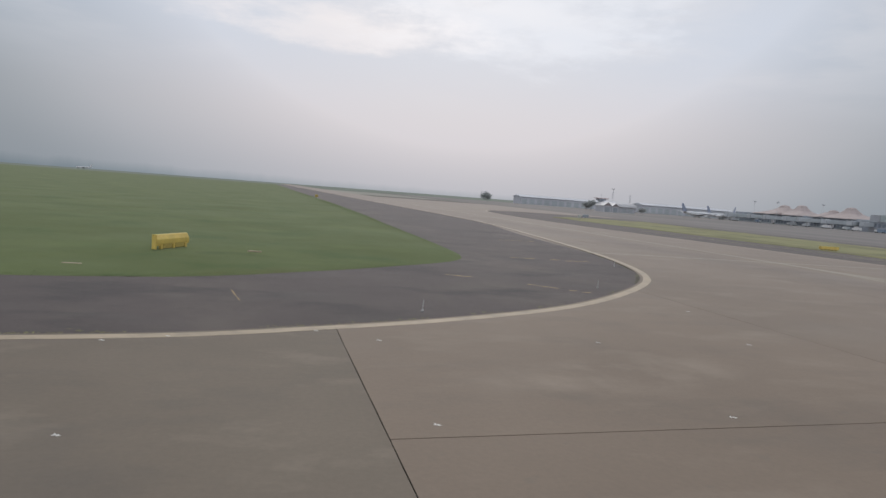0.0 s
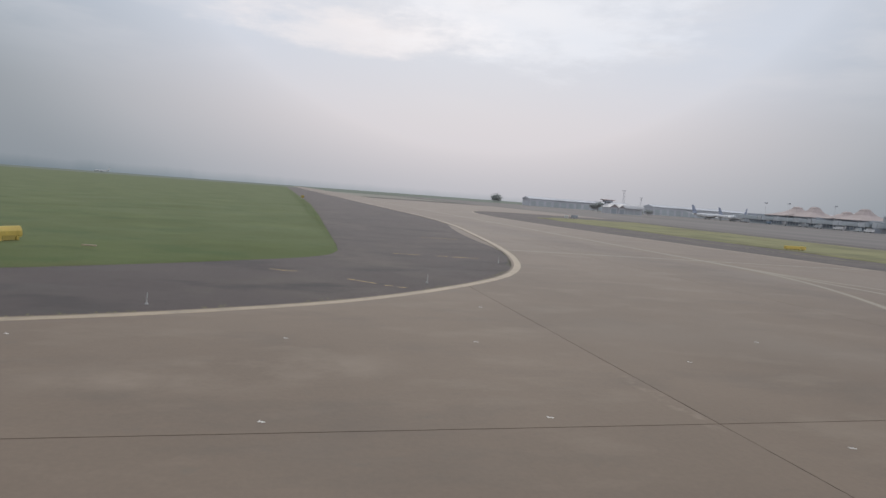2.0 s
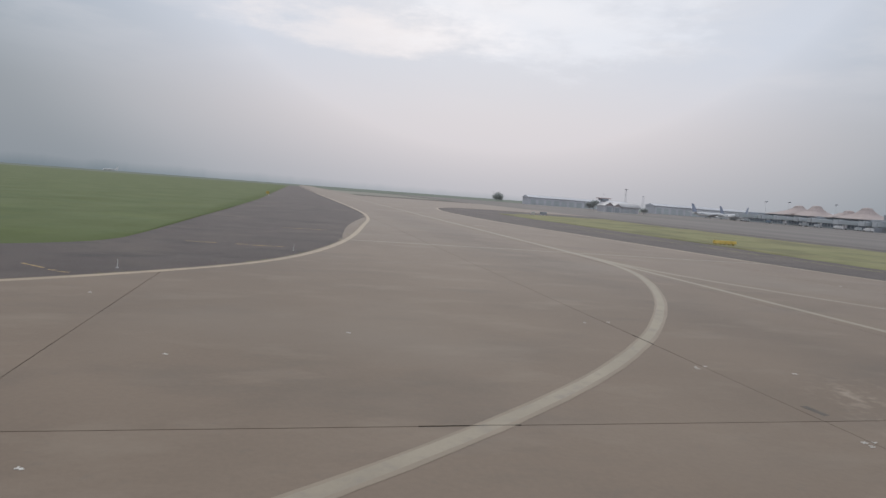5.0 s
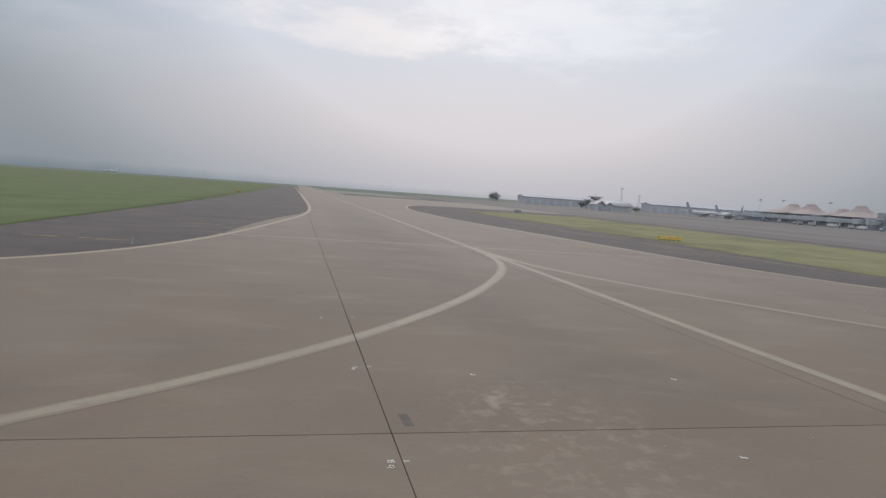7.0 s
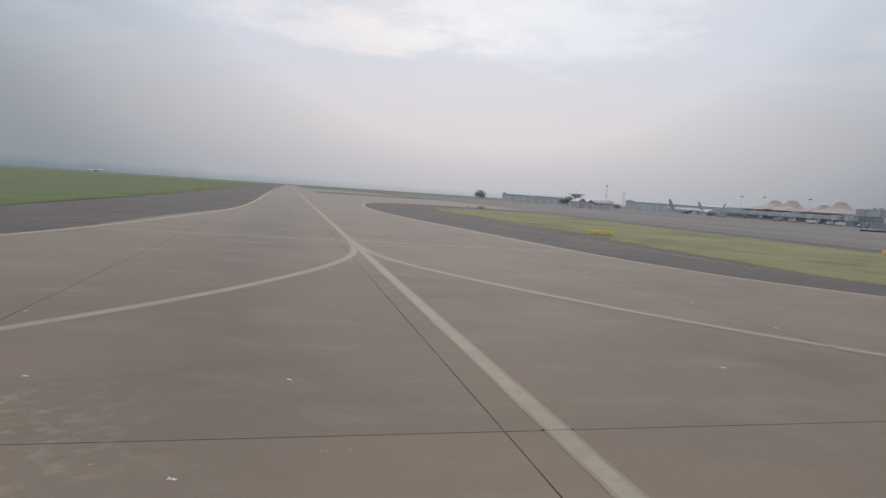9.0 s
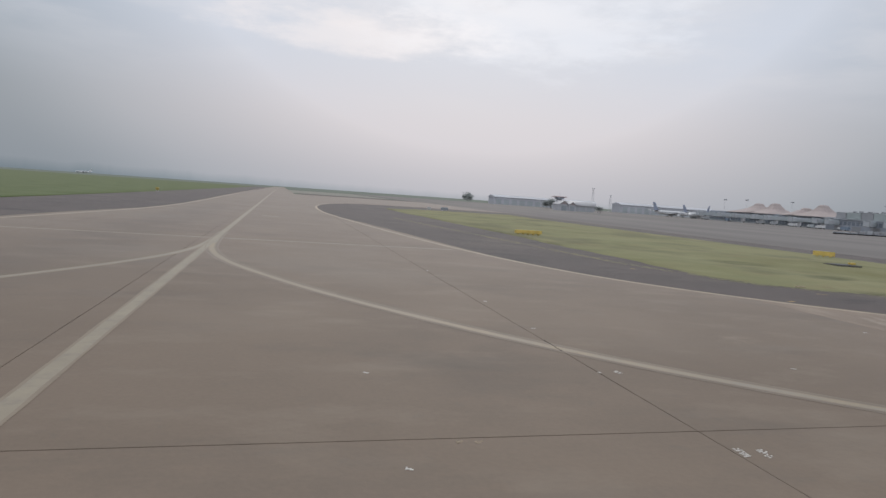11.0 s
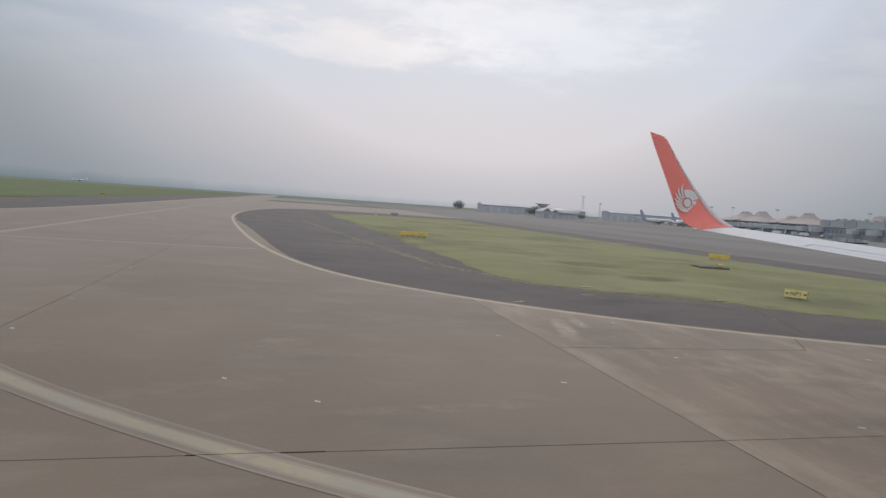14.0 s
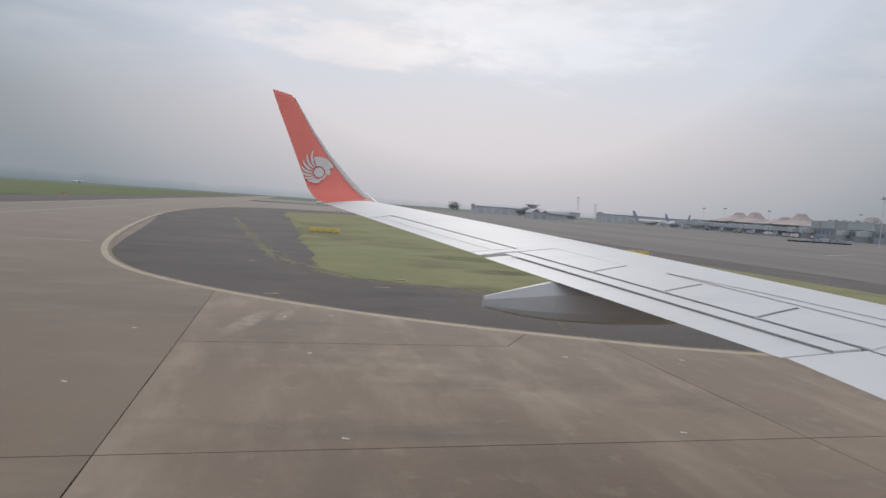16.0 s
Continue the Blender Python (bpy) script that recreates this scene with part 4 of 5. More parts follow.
def plate(y0, y1, u0, u1, slant=0.12, lift=0.008):
    """A thin spoiler panel lying on the upper skin."""
    bm = bmesh.new()
    grid = []
    for i in range(7):
        row = []
        for j in range(5):
            u = u0 + (u1 - u0) * j / 4
            y = y0 + (y1 - y0) * i / 6 + slant * (u1 - u) / (u1 - u0) * 2
            row.append(bm.verts.new(skin(y, u, 1, lift)))
        grid.append(row)
    for a, b in zip(grid, grid[1:]):
        for j in range(4):
            bm.faces.new((a[j], b[j], b[j + 1], a[j + 1]))
    rim = [e for e in bm.edges if e.is_boundary]
    low = bmesh.ops.extrude_edge_only(bm, edges=rim)["geom"]
    for v in low:
        if isinstance(v, bmesh.types.BMVert):
            v.co.z -= 0.006
    return bm


def seam(points, half=0.011, lift=0.0045):
    """A dark gap line over the upper skin, through (y, u) places."""
    bm = bmesh.new()
    path = []
    for (ya, ua), (yb, ub) in zip(points, points[1:]):
        path += [skin(ya + (yb - ya) * k / 16, ua + (ub - ua) * k / 16, 1, lift) for k in range(16)]
    path.append(skin(*points[-1], 1, lift))
    rows = []
    for i, q in enumerate(path):
        d = (path[min(i + 1, len(path) - 1)] - path[max(i - 1, 0)]).normalized()
        n = Vector((0, 0, 1)).cross(d).normalized()
        rows.append((bm.verts.new(q + n * half), bm.verts.new(q - n * half)))
    for a, b in zip(rows, rows[1:]):
        bm.faces.new((a[0], a[1], b[1], b[0]))
    return bm


for y0, y1 in ((7.22, 8.42), (6.18, 7.18), (5.14, 6.14), (4.15, 5.10)):
    part("spoiler", plate(y0, y1, 0.585, 0.795), WING_WHITE, wing, "white spoiler panel flush on the wing")
for pts in ([(8.62, 0.80), (8.72, 0.575), (4.0, 0.60)], [(8.6, 0.802), (4.0, 0.802)], [(12.55, 0.95), (12.66, 0.745), (8.83, 0.752)], [(8.6, 0.93), (8.64, 0.80)],
            [(7.2, 0.79), (7.44, 0.58)], [(6.16, 0.79), (6.4, 0.585)], [(5.12, 0.79), (5.36, 0.59)], [(7.0, 0.545), (4.0, 0.57)], [(7.0, 0.545), (6.0, 0.5), (4.0, 0.46)], [(8.25, 0.93), (8.27, 0.878), (4.2, 0.878)]):
    part("panel_seam", seam(pts), SEAM, wing, "dark gap line between wing panels")
part("panel_seam", seam([(12.4, 0.9), (10.6, 0.9), (8.9, 0.88)], 0.006), SEAM, wing, "dark gap line between wing panels")

# winglet: sections that bend upwards from the tip
SECTIONS = [(15.30, 3.70, 3.53, 4.80), (15.52, 3.735, 3.42, 4.74), (15.70, 3.84, 3.29, 4.58), (15.82, 4.02, 3.16, 4.34), (15.89, 4.28, 3.05, 4.07), (15.96, 4.86, 2.81, 3.585), (16.04, 5.40, 2.585, 3.205), (16.11, 5.90, 2.375, 2.905), (16.155, 6.19, 2.255, 2.735), (16.17, 6.275, 2.215, 2.675)]
rings = []
for i, (y, z, xt, xl) in enumerate(SECTIONS):
    a, b = SECTIONS[max(i - 1, 0)], SECTIONS[min(i + 1, len(SECTIONS) - 1)]
    across = Vector((0, b[0] - a[0], b[1] - a[1])).normalized()
    up = Vector((0, -across.z, across.y))
    c, n = xl - xt, 9
    us = [(1 - math.cos(math.pi * k / n)) / 2 for k in range(n + 1)]
    mid = Vector((0, y, z + (0.018 if i == 0 else 0.0)))
    tilt = 0.055 if i < 2 else 0.0
    shear = {8: 0.03, 9: 0.10}.get(i, 0.0)
    rings.append([Vector((xl - u * c, 0, shear * (u - 0.35))) + mid + up * (foil(u, 0.085) * c * s + (1 - u) * c * tilt) for u, s in [(u, 1) for u in reversed(us)] + [(u, -1) for u in us[1:]]])
winglet = part("winglet", loft(rings), WINGLET_RED, wing, "red orange winglet bending upwards", smooth=True)
BORDER = (0.05, 0.075, 0.09, 0.085, 0.075, 0.048, 0.03, 0.018, 0.01)
path = [(Vector((xl + 0.7 * r, y, z)), r) for r, (y, z, xt, xl) in zip(BORDER, SECTIONS)]
hoops = []
for i, (q, r) in enumerate(path):
    d = (path[min(i + 1, len(path) - 1)][0] - path[max(i - 1, 0)][0]).to_track_quat("Z", "Y")
    hoops.append([q + d @ Vector((r * math.cos(2 * math.pi * k / 10), r * math.sin(2 * math.pi * k / 10), 0)) for k in range(10)])
part("leading_edge", loft(hoops), CREST_WHITE, winglet, "bright white leading edge", smooth=True)
lamp = part("tail_lamp", boxed(3.36, 3.50, 15.40, 15.52, 3.66, 3.73, bevel=0.02), LENS_CLEAR, wing, "small clear lamp at the wing tip")

# the winglet's white crest: a disc and a fan of blades, as plain shapes
def on_winglet(x, z):
    for (y0, z0, *_), (y1, z1, *_) in zip(SECTIONS[3:], SECTIONS[4:]):
        if z0 <= z <= z1:
            y = y0 + (y1 - y0) * (z - z0) / (z1 - z0)
            return Vector((x, y - 0.062, z))
    return Vector((x, 15.9 - 0.062, z))


def painted_piece(name, crest, label=""):
    bmesh.ops.recalc_face_normals(crest, faces=crest.faces[:])
    bmesh.ops.solidify(crest, geom=crest.faces[:], thickness=0.004)
    part(name, crest, CREST_WHITE, winglet, label)


CX, CZ = 3.40, 4.42
crest = bmesh.new()
hub = [crest.verts.new(on_winglet(CX + 0.12 * math.cos(a), CZ + 0.12 * math.sin(a))) for a in (2 * math.pi * k / 24 for k in range(24))]
crest.faces.new(hub)
painted_piece("crest_disc", crest, "white painted disc")
for k in range(9):
    a = radians(127 + 19.0 * k)
    r0, r1 = 0.145, 0.54 - 0.034 * k
    w = 0.034
    pts = []
    for s, half in ((0.0, 0.25), (0.35, 0.9), (0.7, 1.0), (0.92, 0.75), (1.0, 0.25)):
        r, bend = r0 + (r1 - r0) * s, a - 0.35 * s * s
        pts.append((Vector((CX + r * math.cos(bend), CZ + r * math.sin(bend))), Vector((-math.sin(bend), math.cos(bend))) * w * half))
    ring = [p + n for p, n in pts] + [p - n for p, n in reversed(pts)]
    crest = bmesh.new()
    crest.faces.new([crest.verts.new(on_winglet(q.x, q.y)) for q in ring])
    painted_piece("crest_blade", crest, "white painted blade of the fan")
for span, r0, r1, n in (((112, 22), 0.15, 0.37, 14), ((20, -10), 0.15, 0.27, 6), ((-12, -80), 0.145, 0.185, 8)):
    crest, inner, outer = bmesh.new(), [], []
    for k in range(n + 1):
        a = radians(span[0] + (span[1] - span[0]) * k / n)
        r = r1 + (0.02 if k % 2 else 0.0)
        inner.append(crest.verts.new(on_winglet(CX + r0 * math.cos(a), CZ + r0 * math.sin(a))))
        outer.append(crest.verts.new(on_winglet(CX + r * math.cos(a), CZ + r * math.sin(a))))
    for k in range(n):
        crest.faces.new((inner[k], inner[k + 1], outer[k + 1], outer[k]))
    painted_piece("crest_arc", crest, "white painted arc round the disc")

# flap track fairing: a canoe below the wing
rings = []
for x, z0, z1, w in ((4.93, 2.675, 2.80, 0.045), (4.96, 2.67, 2.81, 0.055), (5.35, 2.60, 2.905, 0.13), (5.75, 2.55, 3.0, 0.18), (6.4, 2.525, 3.03, 0.20), (7.1, 2.535, 3.04, 0.20), (7.8, 2.585, 3.01, 0.17), (8.5, 2.72, 2.98, 0.12), (9.0, 2.85, 2.95, 0.05)):
    drop, foot = min(0.03 + 0.13 * (x - 4.93), 0.15), 0.25 * (z1 - z0)
    half = [(0.25 * w, z1), (w, z1 - min(drop, 0.4 * (z1 - z0))), (w * 1.02, z0 + foot), (w * 0.85, z0 + 0.3 * foot), (w * 0.5, z0)]
    ring = [Vector((x, 7.0 + y, z)) for y, z in half] + [Vector((x, 7.0 - y, z)) for y, z in reversed(half)]
    rings.append(ring)
part("flap_track_fairing", loft(rings), FAIRING_GREY, wing, "grey canoe shaped fairing under the flap", smooth=False)

# the main gear below the wing's root, on which the wing rests
gear = part("landing_gear", tube(bmesh.new(), (8.6, 1.1, 0.55), (8.6, 1.25, 2.42), 0.11, 0.14, 12), STEEL, wing, "steel main landing gear leg")
part("brace", tube(bmesh.new(), (8.6, 1.15, 1.1), (8.6, 0.45, 2.35), 0.05, 0.06, 10), STEEL, gear)
part("axle", tube(bmesh.new(), (8.6, 0.62, 0.55), (8.6, 1.58, 0.55), 0.07, 0.07, 10), STEEL, gear)
for y in (0.62, 1.30):
    bm = bmesh.new()
    hoops = [(0.0, 0.42), (0.03, 0.51), (0.09, 0.55), (0.19, 0.55), (0.25, 0.51), (0.28, 0.42)]
    rings = [[Vector((8.6 + r * math.cos(a), y + d, 0.55 + r * math.sin(a))) for a in (2 * math.pi * k / 28 for k in range(28))] for d, r in hoops]
    part("wheel", loft(rings), RUBBER, gear, "black rubber tyre", smooth=True)


# ---- airfield signs ----
def sign_body(w, h, d, z0):
    """A guidance sign's cabinet with a slightly sloped top."""
    bm = boxed(-w / 2, w / 2, -d / 2, d / 2, z0, z0 + h)
    for v in bm.verts:
        if v.co.z > z0 + h / 2:
            v.co.y *= 0.7
    bmesh.ops.bevel(bm, geom=bm.edges[:], offset=0.015, segments=2, affect="EDGES")
    return bm


def feet(parent, w, n, z1, half, mat=FOOT_GREY):
    for k in range(n):
        x = -w / 2 + w * (k + 0.5) / n
        bm = boxed(x - half, x + half, -half, half, -0.06, z1 + 0.02, bevel=0.01)
        part("foot", bm, mat, parent)


sign = thing("taxiway_sign", (-4.0, 34.9, hump(-4.0, 34.9, 1, 0.2) - 0.04), "yellow metal taxiway sign cabinet seen from its back on short feet", "airfield sign", "airfield signs", turn=61)
PROFILE = [(-0.17, 0.30), (-0.13, 0.28), (-0.13, 0.2), (0.09, 0.2), (0.09, 0.75), (0.04, 0.76), (-0.04, 0.74), (-0.17, 0.52)]
bm = loft([[Vector((x, y, z)) for y, z in PROFILE] for x in (-1.25, 1.30)])
bmesh.ops.bevel(bm, geom=bm.edges[:], offset=0.012, segments=2, affect="EDGES")
part("cabinet", bm, SIGN_YELLOW, sign)
part("end_board", boxed(-1.29, -1.255, -0.175, 0.095, 0.04, 0.765, bevel=0.012), SIGN_YELLOW, sign, "flat yellow end board")
for x in (-0.85, 0.1, 1.05):
    part("foot", boxed(x - 0.09, x + 0.09, -0.165, -0.03, -0.06, 0.26, bevel=0.015), SIGN_YELLOW, sign)
for x0, x1 in ((-0.72, -0.03), (0.23, 0.92)):
    part("recess", boxed(x0, x1, -0.150, -0.12, 0.06, 0.30, bevel=0.004), SIGN_OCHRE, sign, "weathered ochre lower panel")
part("slab", boxed(-1.45, 1.45, -0.38, 0.3, -0.2, 0.0, bevel=0.02), PAINT_GHOST, sign, "low grey concrete footing")

sign = thing("taxiway_sign", (77.1, 71.5, 0.0), "long orange yellow taxiway sign seen from its back on low feet", "airfield sign", "airfield signs", turn=2)
part("cabinet", sign_body(3.45, 0.40, 0.35, 0.18), SIGN_YELLOW, sign)
feet(sign, 3.3, 5, 0.18, 0.12, SIGN_OCHRE)
for x in (-0.8, 0.0, 0.8):
    part("rib", boxed(x - 0.01, x + 0.01, -0.182, -0.16, 0.2, 0.5), SIGN_OCHRE, sign)

sign = thing("taxiway_sign", (109.0, 60.0, hump(109.0, 60.0, 1, 0.34)), "low orange yellow taxiway sign by the far edge of the island", "airfield sign", "airfield signs", turn=-40)
part("cabinet", sign_body(2.2, 0.5, 0.35, 0.14), SIGN_YELLOW, sign)
feet(sign, 2.0, 3, 0.14, 0.09, SIGN_YELLOW)

sign = thing("taxiway_sign", (89.8, 28.8, hump(89.8, 28.8, 1, 0.34)), "pale yellow taxiway sign reading NP1 between two black arrows", "airfield sign", "airfield signs", turn=-45)
sign.scale = (0.92, 0.92, 0.92)
part("cabinet", sign_body(1.28, 0.5, 0.3, 0.06), SIGN_OCHRE, sign, "ochre weathered cabinet")
face = part("face", boxed(-0.61, 0.61, -0.162, -0.148, 0.09, 0.53, bevel=0.004), SIGN_PALE, sign, "pale yellow face")
feet(sign, 1.1, 2, 0.06, 0.07)


def lettering(text, size, place, mat, parent):
    cu = bpy.data.curves.new("lettering", "FONT")
    cu.body, cu.size, cu.align_x, cu.align_y, cu.extrude = text, size, "CENTER", "CENTER", 0.003
    ob = new("lettering", cu)
    me = bpy.data.meshes.new_from_object(ob.evaluated_get(bpy.context.evaluated_depsgraph_get()))
    bpy.data.objects.remove(ob)
    me.materials.clear()
    me.materials.append(mat)
    made = new("lettering", me)
    made.parent = parent
    made.matrix_basis = pose(*place, 90, 0, 0)
    return tagged(made, "black lettering")


lettering("NP1", 0.34, (0.0, -0.168, 0.31), SIGN_BLACK, face)
for s in (-1, 1):
    bm = bmesh.new()
    prism(bm, [(s * 0.36, -0.02), (s * 0.47, -0.02), (s * 0.47, -0.075), (s * 0.575, 0.0), (s * 0.47, 0.075), (s * 0.47, 0.02), (s * 0.36, 0.02)], 0, 0.006)
    ob = part("arrow", bm, SIGN_BLACK, face, "black arrow")
    ob.matrix_basis = pose(0, -0.164, 0.31, 90, 0, 0)
part("border", boxed(0.6, 0.615, -0.166, -0.158, 0.09, 0.53), SIGN_BROWN, face, "thin brown rim")

pit = thing("drain_box", (98.1, 47.0, hump(98.1, 47.0, 1, 0.34)), "low dark drain box with a yellow marker in the grass", "drain box")
part("box", boxed(-1.5, 1.3, -0.8, 0.8, -0.2, 0.12, bevel=0.03), DARK_IRON, pit)
part("lid", boxed(-1.3, 0.3, -0.6, 0.6, 0.12, 0.16, bevel=0.01), SEAM, pit, "dark lid")
part("marker", boxed(0.7, 1.2, -0.2, 0.2, 0.16, 0.34, bevel=0.03), SIGN_YELLOW, pit, "yellow marker")
for x, y, w, mat, lab in ((91.9, 170.0, 2.0, WALL_DARK, "dark back of a small airfield marker"), (85.7, 162.0, 1.0, ROOF_PALE, "small white airfield marker"), (15.2, 190.0, 0.9, SIGN_OCHRE, "small yellow airfield marker far off")):
    mk = thing("airfield_marker", (x, y, 0.02), lab, "marker", "airfield markers")
    part("panel", boxed(-w / 2, w / 2, -0.15, 0.15, 0.2, 0.95, bevel=0.04), mat, mk)
    feet(mk, w, 2, 0.2, 0.08, STEEL)
for x, y in ((-6.7, 28.2), (0.1, 34.9), (84.2, 27.75), (78.4, 31.3)):
    st = part("stone_strip", boxed(-0.35, 0.35, -0.06, 0.06, -0.06, 0.025, bevel=0.015), PAINT_EDGE)
    st.matrix_world = pose(x, y, hump(x, y, 1, 0.4), 0, 0, rnd.uniform(-10, 10))
    tagged(st, "short pale concrete strip lying in the grass", "strip", group="strips in the grass")


# ---- far things ----
def airliner(place, turn, tail_mat, label):
    """A parked jet, nose along +x."""
    p = thing("airliner", place, label, "airliner", "parked airliners", turn=turn)
    rings = []
    for x, r, z in ((0, 0.1, 3.0), (0.6, 0.75, 3.1), (2.0, 1.4, 3.3), (4.5, 1.85, 3.5), (7, 1.9, 3.5), (26, 1.9, 3.5), (30, 1.5, 3.8), (34, 0.75, 4.4), (36, 0.15, 4.7)):
        rings.append([Vector((18 - x, r * math.cos(a), z + r * math.sin(a))) for a in (2 * math.pi * k / 16 for k in range(16))])
    body = part("fuselage", loft(rings), BODY_WHITE, p, "white fuselage", smooth=True)
    for s in (-1, 1):
        part("window_band", boxed(-11.5, 12.5, s * 1.88 - 0.03, s * 1.88 + 0.03, 3.85, 4.15), GLASS_DARK, body, "dark band of cabin windows")
    part("tail_fin", loft([[Vector(q) for q in ((-13.0, 0.16, 5.0), (-18.2, 0.1, 5.2), (-18.2, -0.1, 5.2), (-13.0, -0.16, 5.0))], [Vector(q) for q in ((-18.0, 0.08, 12.2), (-20.2, 0.05, 12.4), (-20.2, -0.05, 12.4), (-18.0, -0.08, 12.2))]]), tail_mat, p, "dark blue tail fin")
    for s in (-1, 1):
        part("wing", loft([[Vector(q) for q in ((4.5, s * 1.5, 2.7), (-3.5, s * 1.5, 2.7), (-3.5, s * 1.5, 2.3), (4.5, s * 1.5, 2.3))], [Vector(q) for q in ((-4.0, s * 17, 4.0), (-5.5, s * 17, 4.0), (-5.5, s * 17, 3.85), (-4.0, s * 17, 3.85))]]), WING_WHITE, p)
        part("tailplane", loft([[Vector(q) for q in ((-14.5, s * 0.6, 4.8), (-18.0, s * 0.6, 4.8), (-18.0, s * 0.6, 4.6), (-14.5, s * 0.6, 4.6))], [Vector(q) for q in ((-18.2, s * 6.8, 5.4), (-19.6, s * 6.8, 5.4), (-19.6, s * 6.8, 5.3), (-18.2, s * 6.8, 5.3))]]), WING_WHITE, p)
        part("engine", tube(bmesh.new(), (5.6, s * 4.9, 1.6), (1.6, s * 4.9, 1.7), 0.95, 0.65, 14), BODY_WHITE, p)
    for x, y in ((13.5, 0), (-1.2, 2.9), (-1.2, -2.9)):
        leg = part("landing_gear", tube(bmesh.new(), (x, y, 0.4), (x, y, 2.6), 0.12), STEEL, p)
        part("wheel", tube(bmesh.new(), (x, y - 0.3, 0.5), (x, y + 0.3, 0.5), 0.5, 0.5, 14), RUBBER, leg, "black tyre")
    return p


airliner((391, 509, -0.01), 4, TAIL_BLUE, "white parked airliner with a dark blue tail on the far apron")
airliner((446, 545.5, -0.01), 8, TAIL_BLUE, "white airliner with a dark tail parked behind another")
airliner((407, 491, -0.01), 208, TAIL_BLUE, "white airliner far off by the terminal")
airliner((-447, 1830, -0.12), 180, BODY_WHITE, "all white airliner far off on the runway")


def tree(place, h, r, seed, label, low=0.55):
    rn = random.Random(seed)
    p = thing("tree", place, label, "tree", "trees by the hangar")
    bm = tube(bmesh.new(), (0, 0, -0.3), (0.1, 0, h * 0.45), 0.35, 0.2)
    tops = []
    for k in range(6):
        a = k * 1.05
        e = Vector((math.cos(a) * r * 0.55, math.sin(a) * r * 0.55, h * rn.uniform(low, 0.8)))
        tube(bm, (0.1, 0, h * 0.4), e, 0.14, 0.05, 6)
        tops.append(e)
    part("trunk", bm, BARK, p)
    verts, faces = [], []
    for k in range(1500):
        e = rn.choice(tops)
        q = e + Vector((rn.gauss(0, 1), rn.gauss(0, 1), rn.gauss(0, 0.8))) * r * 0.33
        d = [Vector((rn.uniform(-1, 1), rn.uniform(-1, 1), rn.uniform(-1, 1))) * r * 0.14 for _ in range(3)]
        n = len(verts)
        verts += [q + v for v in d]
        faces.append((n, n + 1, n + 2))
    me = bpy.data.meshes.new("crown")
    me.from_pydata(verts, [], faces)
    me.materials.append(LEAF_HAZED)
    new("crown", me).parent = p


tree((291, 822, -0.12), 12.0, 6.5, 1, "broad grey green tree standing far off on the airfield", 0.3)
tree((248.5, 453, -0.12), 8.0, 3.4, 2, "small dark tree beside the hangar")
tree((244, 452, -0.12), 6.5, 3.0, 3, "small dark bushy tree beside the hangar")
tree((264, 407, -0.12), 5.2, 2.0, 4, "small tree at the hangar's end")
tree((267, 409, -0.12), 4.2, 1.8, 5, "low bushy tree at the hangar's end")


def gable_house(place, w, d, h, rise, wall, roof, label, name="house", cat="house"):
    p = thing(name, place, label, cat)
    part("wall", boxed(-w / 2, w / 2, -d / 2, d / 2, -0.2, h), wall, p)
    o = 0.5
    sec = [(-w / 2 - o, h - 0.2), (0, h + rise), (w / 2 + o, h - 0.2), (w / 2 + o, h - 0.5), (0, h + rise - 0.35), (-w / 2 - o, h - 0.5)]
    part("roof", loft([[Vector((x, y, z)) for x, z in sec] for y in (-d / 2 - o, d / 2 + o)]), roof, p)
    part("gable", loft([[Vector((x, y, z)) for x, z in ((-w / 2, h - 0.3), (0, h + rise - 0.4), (w / 2, h - 0.3))] for y in (-d / 2, -d / 2 + 0.3)]), GABLE_BROWN, p, "red brown gable")
    dr = part("door", boxed(-w * 0.3, w * 0.3, -d / 2 - 0.06, -d / 2 + 0.05, 0, h * 0.75), WALL_DARK, p, "wide dark door")
    return p


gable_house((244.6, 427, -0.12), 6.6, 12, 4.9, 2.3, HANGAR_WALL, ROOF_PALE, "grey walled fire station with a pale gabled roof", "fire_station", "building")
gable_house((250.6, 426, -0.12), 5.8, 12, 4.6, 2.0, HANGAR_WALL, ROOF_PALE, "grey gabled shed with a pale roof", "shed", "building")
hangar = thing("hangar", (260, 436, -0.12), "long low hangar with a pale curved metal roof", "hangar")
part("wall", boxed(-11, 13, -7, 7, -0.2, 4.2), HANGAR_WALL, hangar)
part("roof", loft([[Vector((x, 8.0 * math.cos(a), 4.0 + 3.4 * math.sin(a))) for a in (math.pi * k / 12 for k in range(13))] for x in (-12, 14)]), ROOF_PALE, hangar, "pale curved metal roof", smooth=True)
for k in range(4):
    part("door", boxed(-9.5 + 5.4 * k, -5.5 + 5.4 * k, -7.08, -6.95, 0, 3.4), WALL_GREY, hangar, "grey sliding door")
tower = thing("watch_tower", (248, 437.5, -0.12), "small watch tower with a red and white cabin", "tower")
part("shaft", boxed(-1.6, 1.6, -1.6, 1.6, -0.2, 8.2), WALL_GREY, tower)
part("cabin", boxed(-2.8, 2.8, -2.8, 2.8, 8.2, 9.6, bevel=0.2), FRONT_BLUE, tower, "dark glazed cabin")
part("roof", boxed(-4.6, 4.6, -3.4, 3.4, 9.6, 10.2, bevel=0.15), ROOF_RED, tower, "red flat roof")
part("mast", tube(bmesh.new(), (0, 0, 10.2), (0, 0, 13.5), 0.12), STEEL, tower)


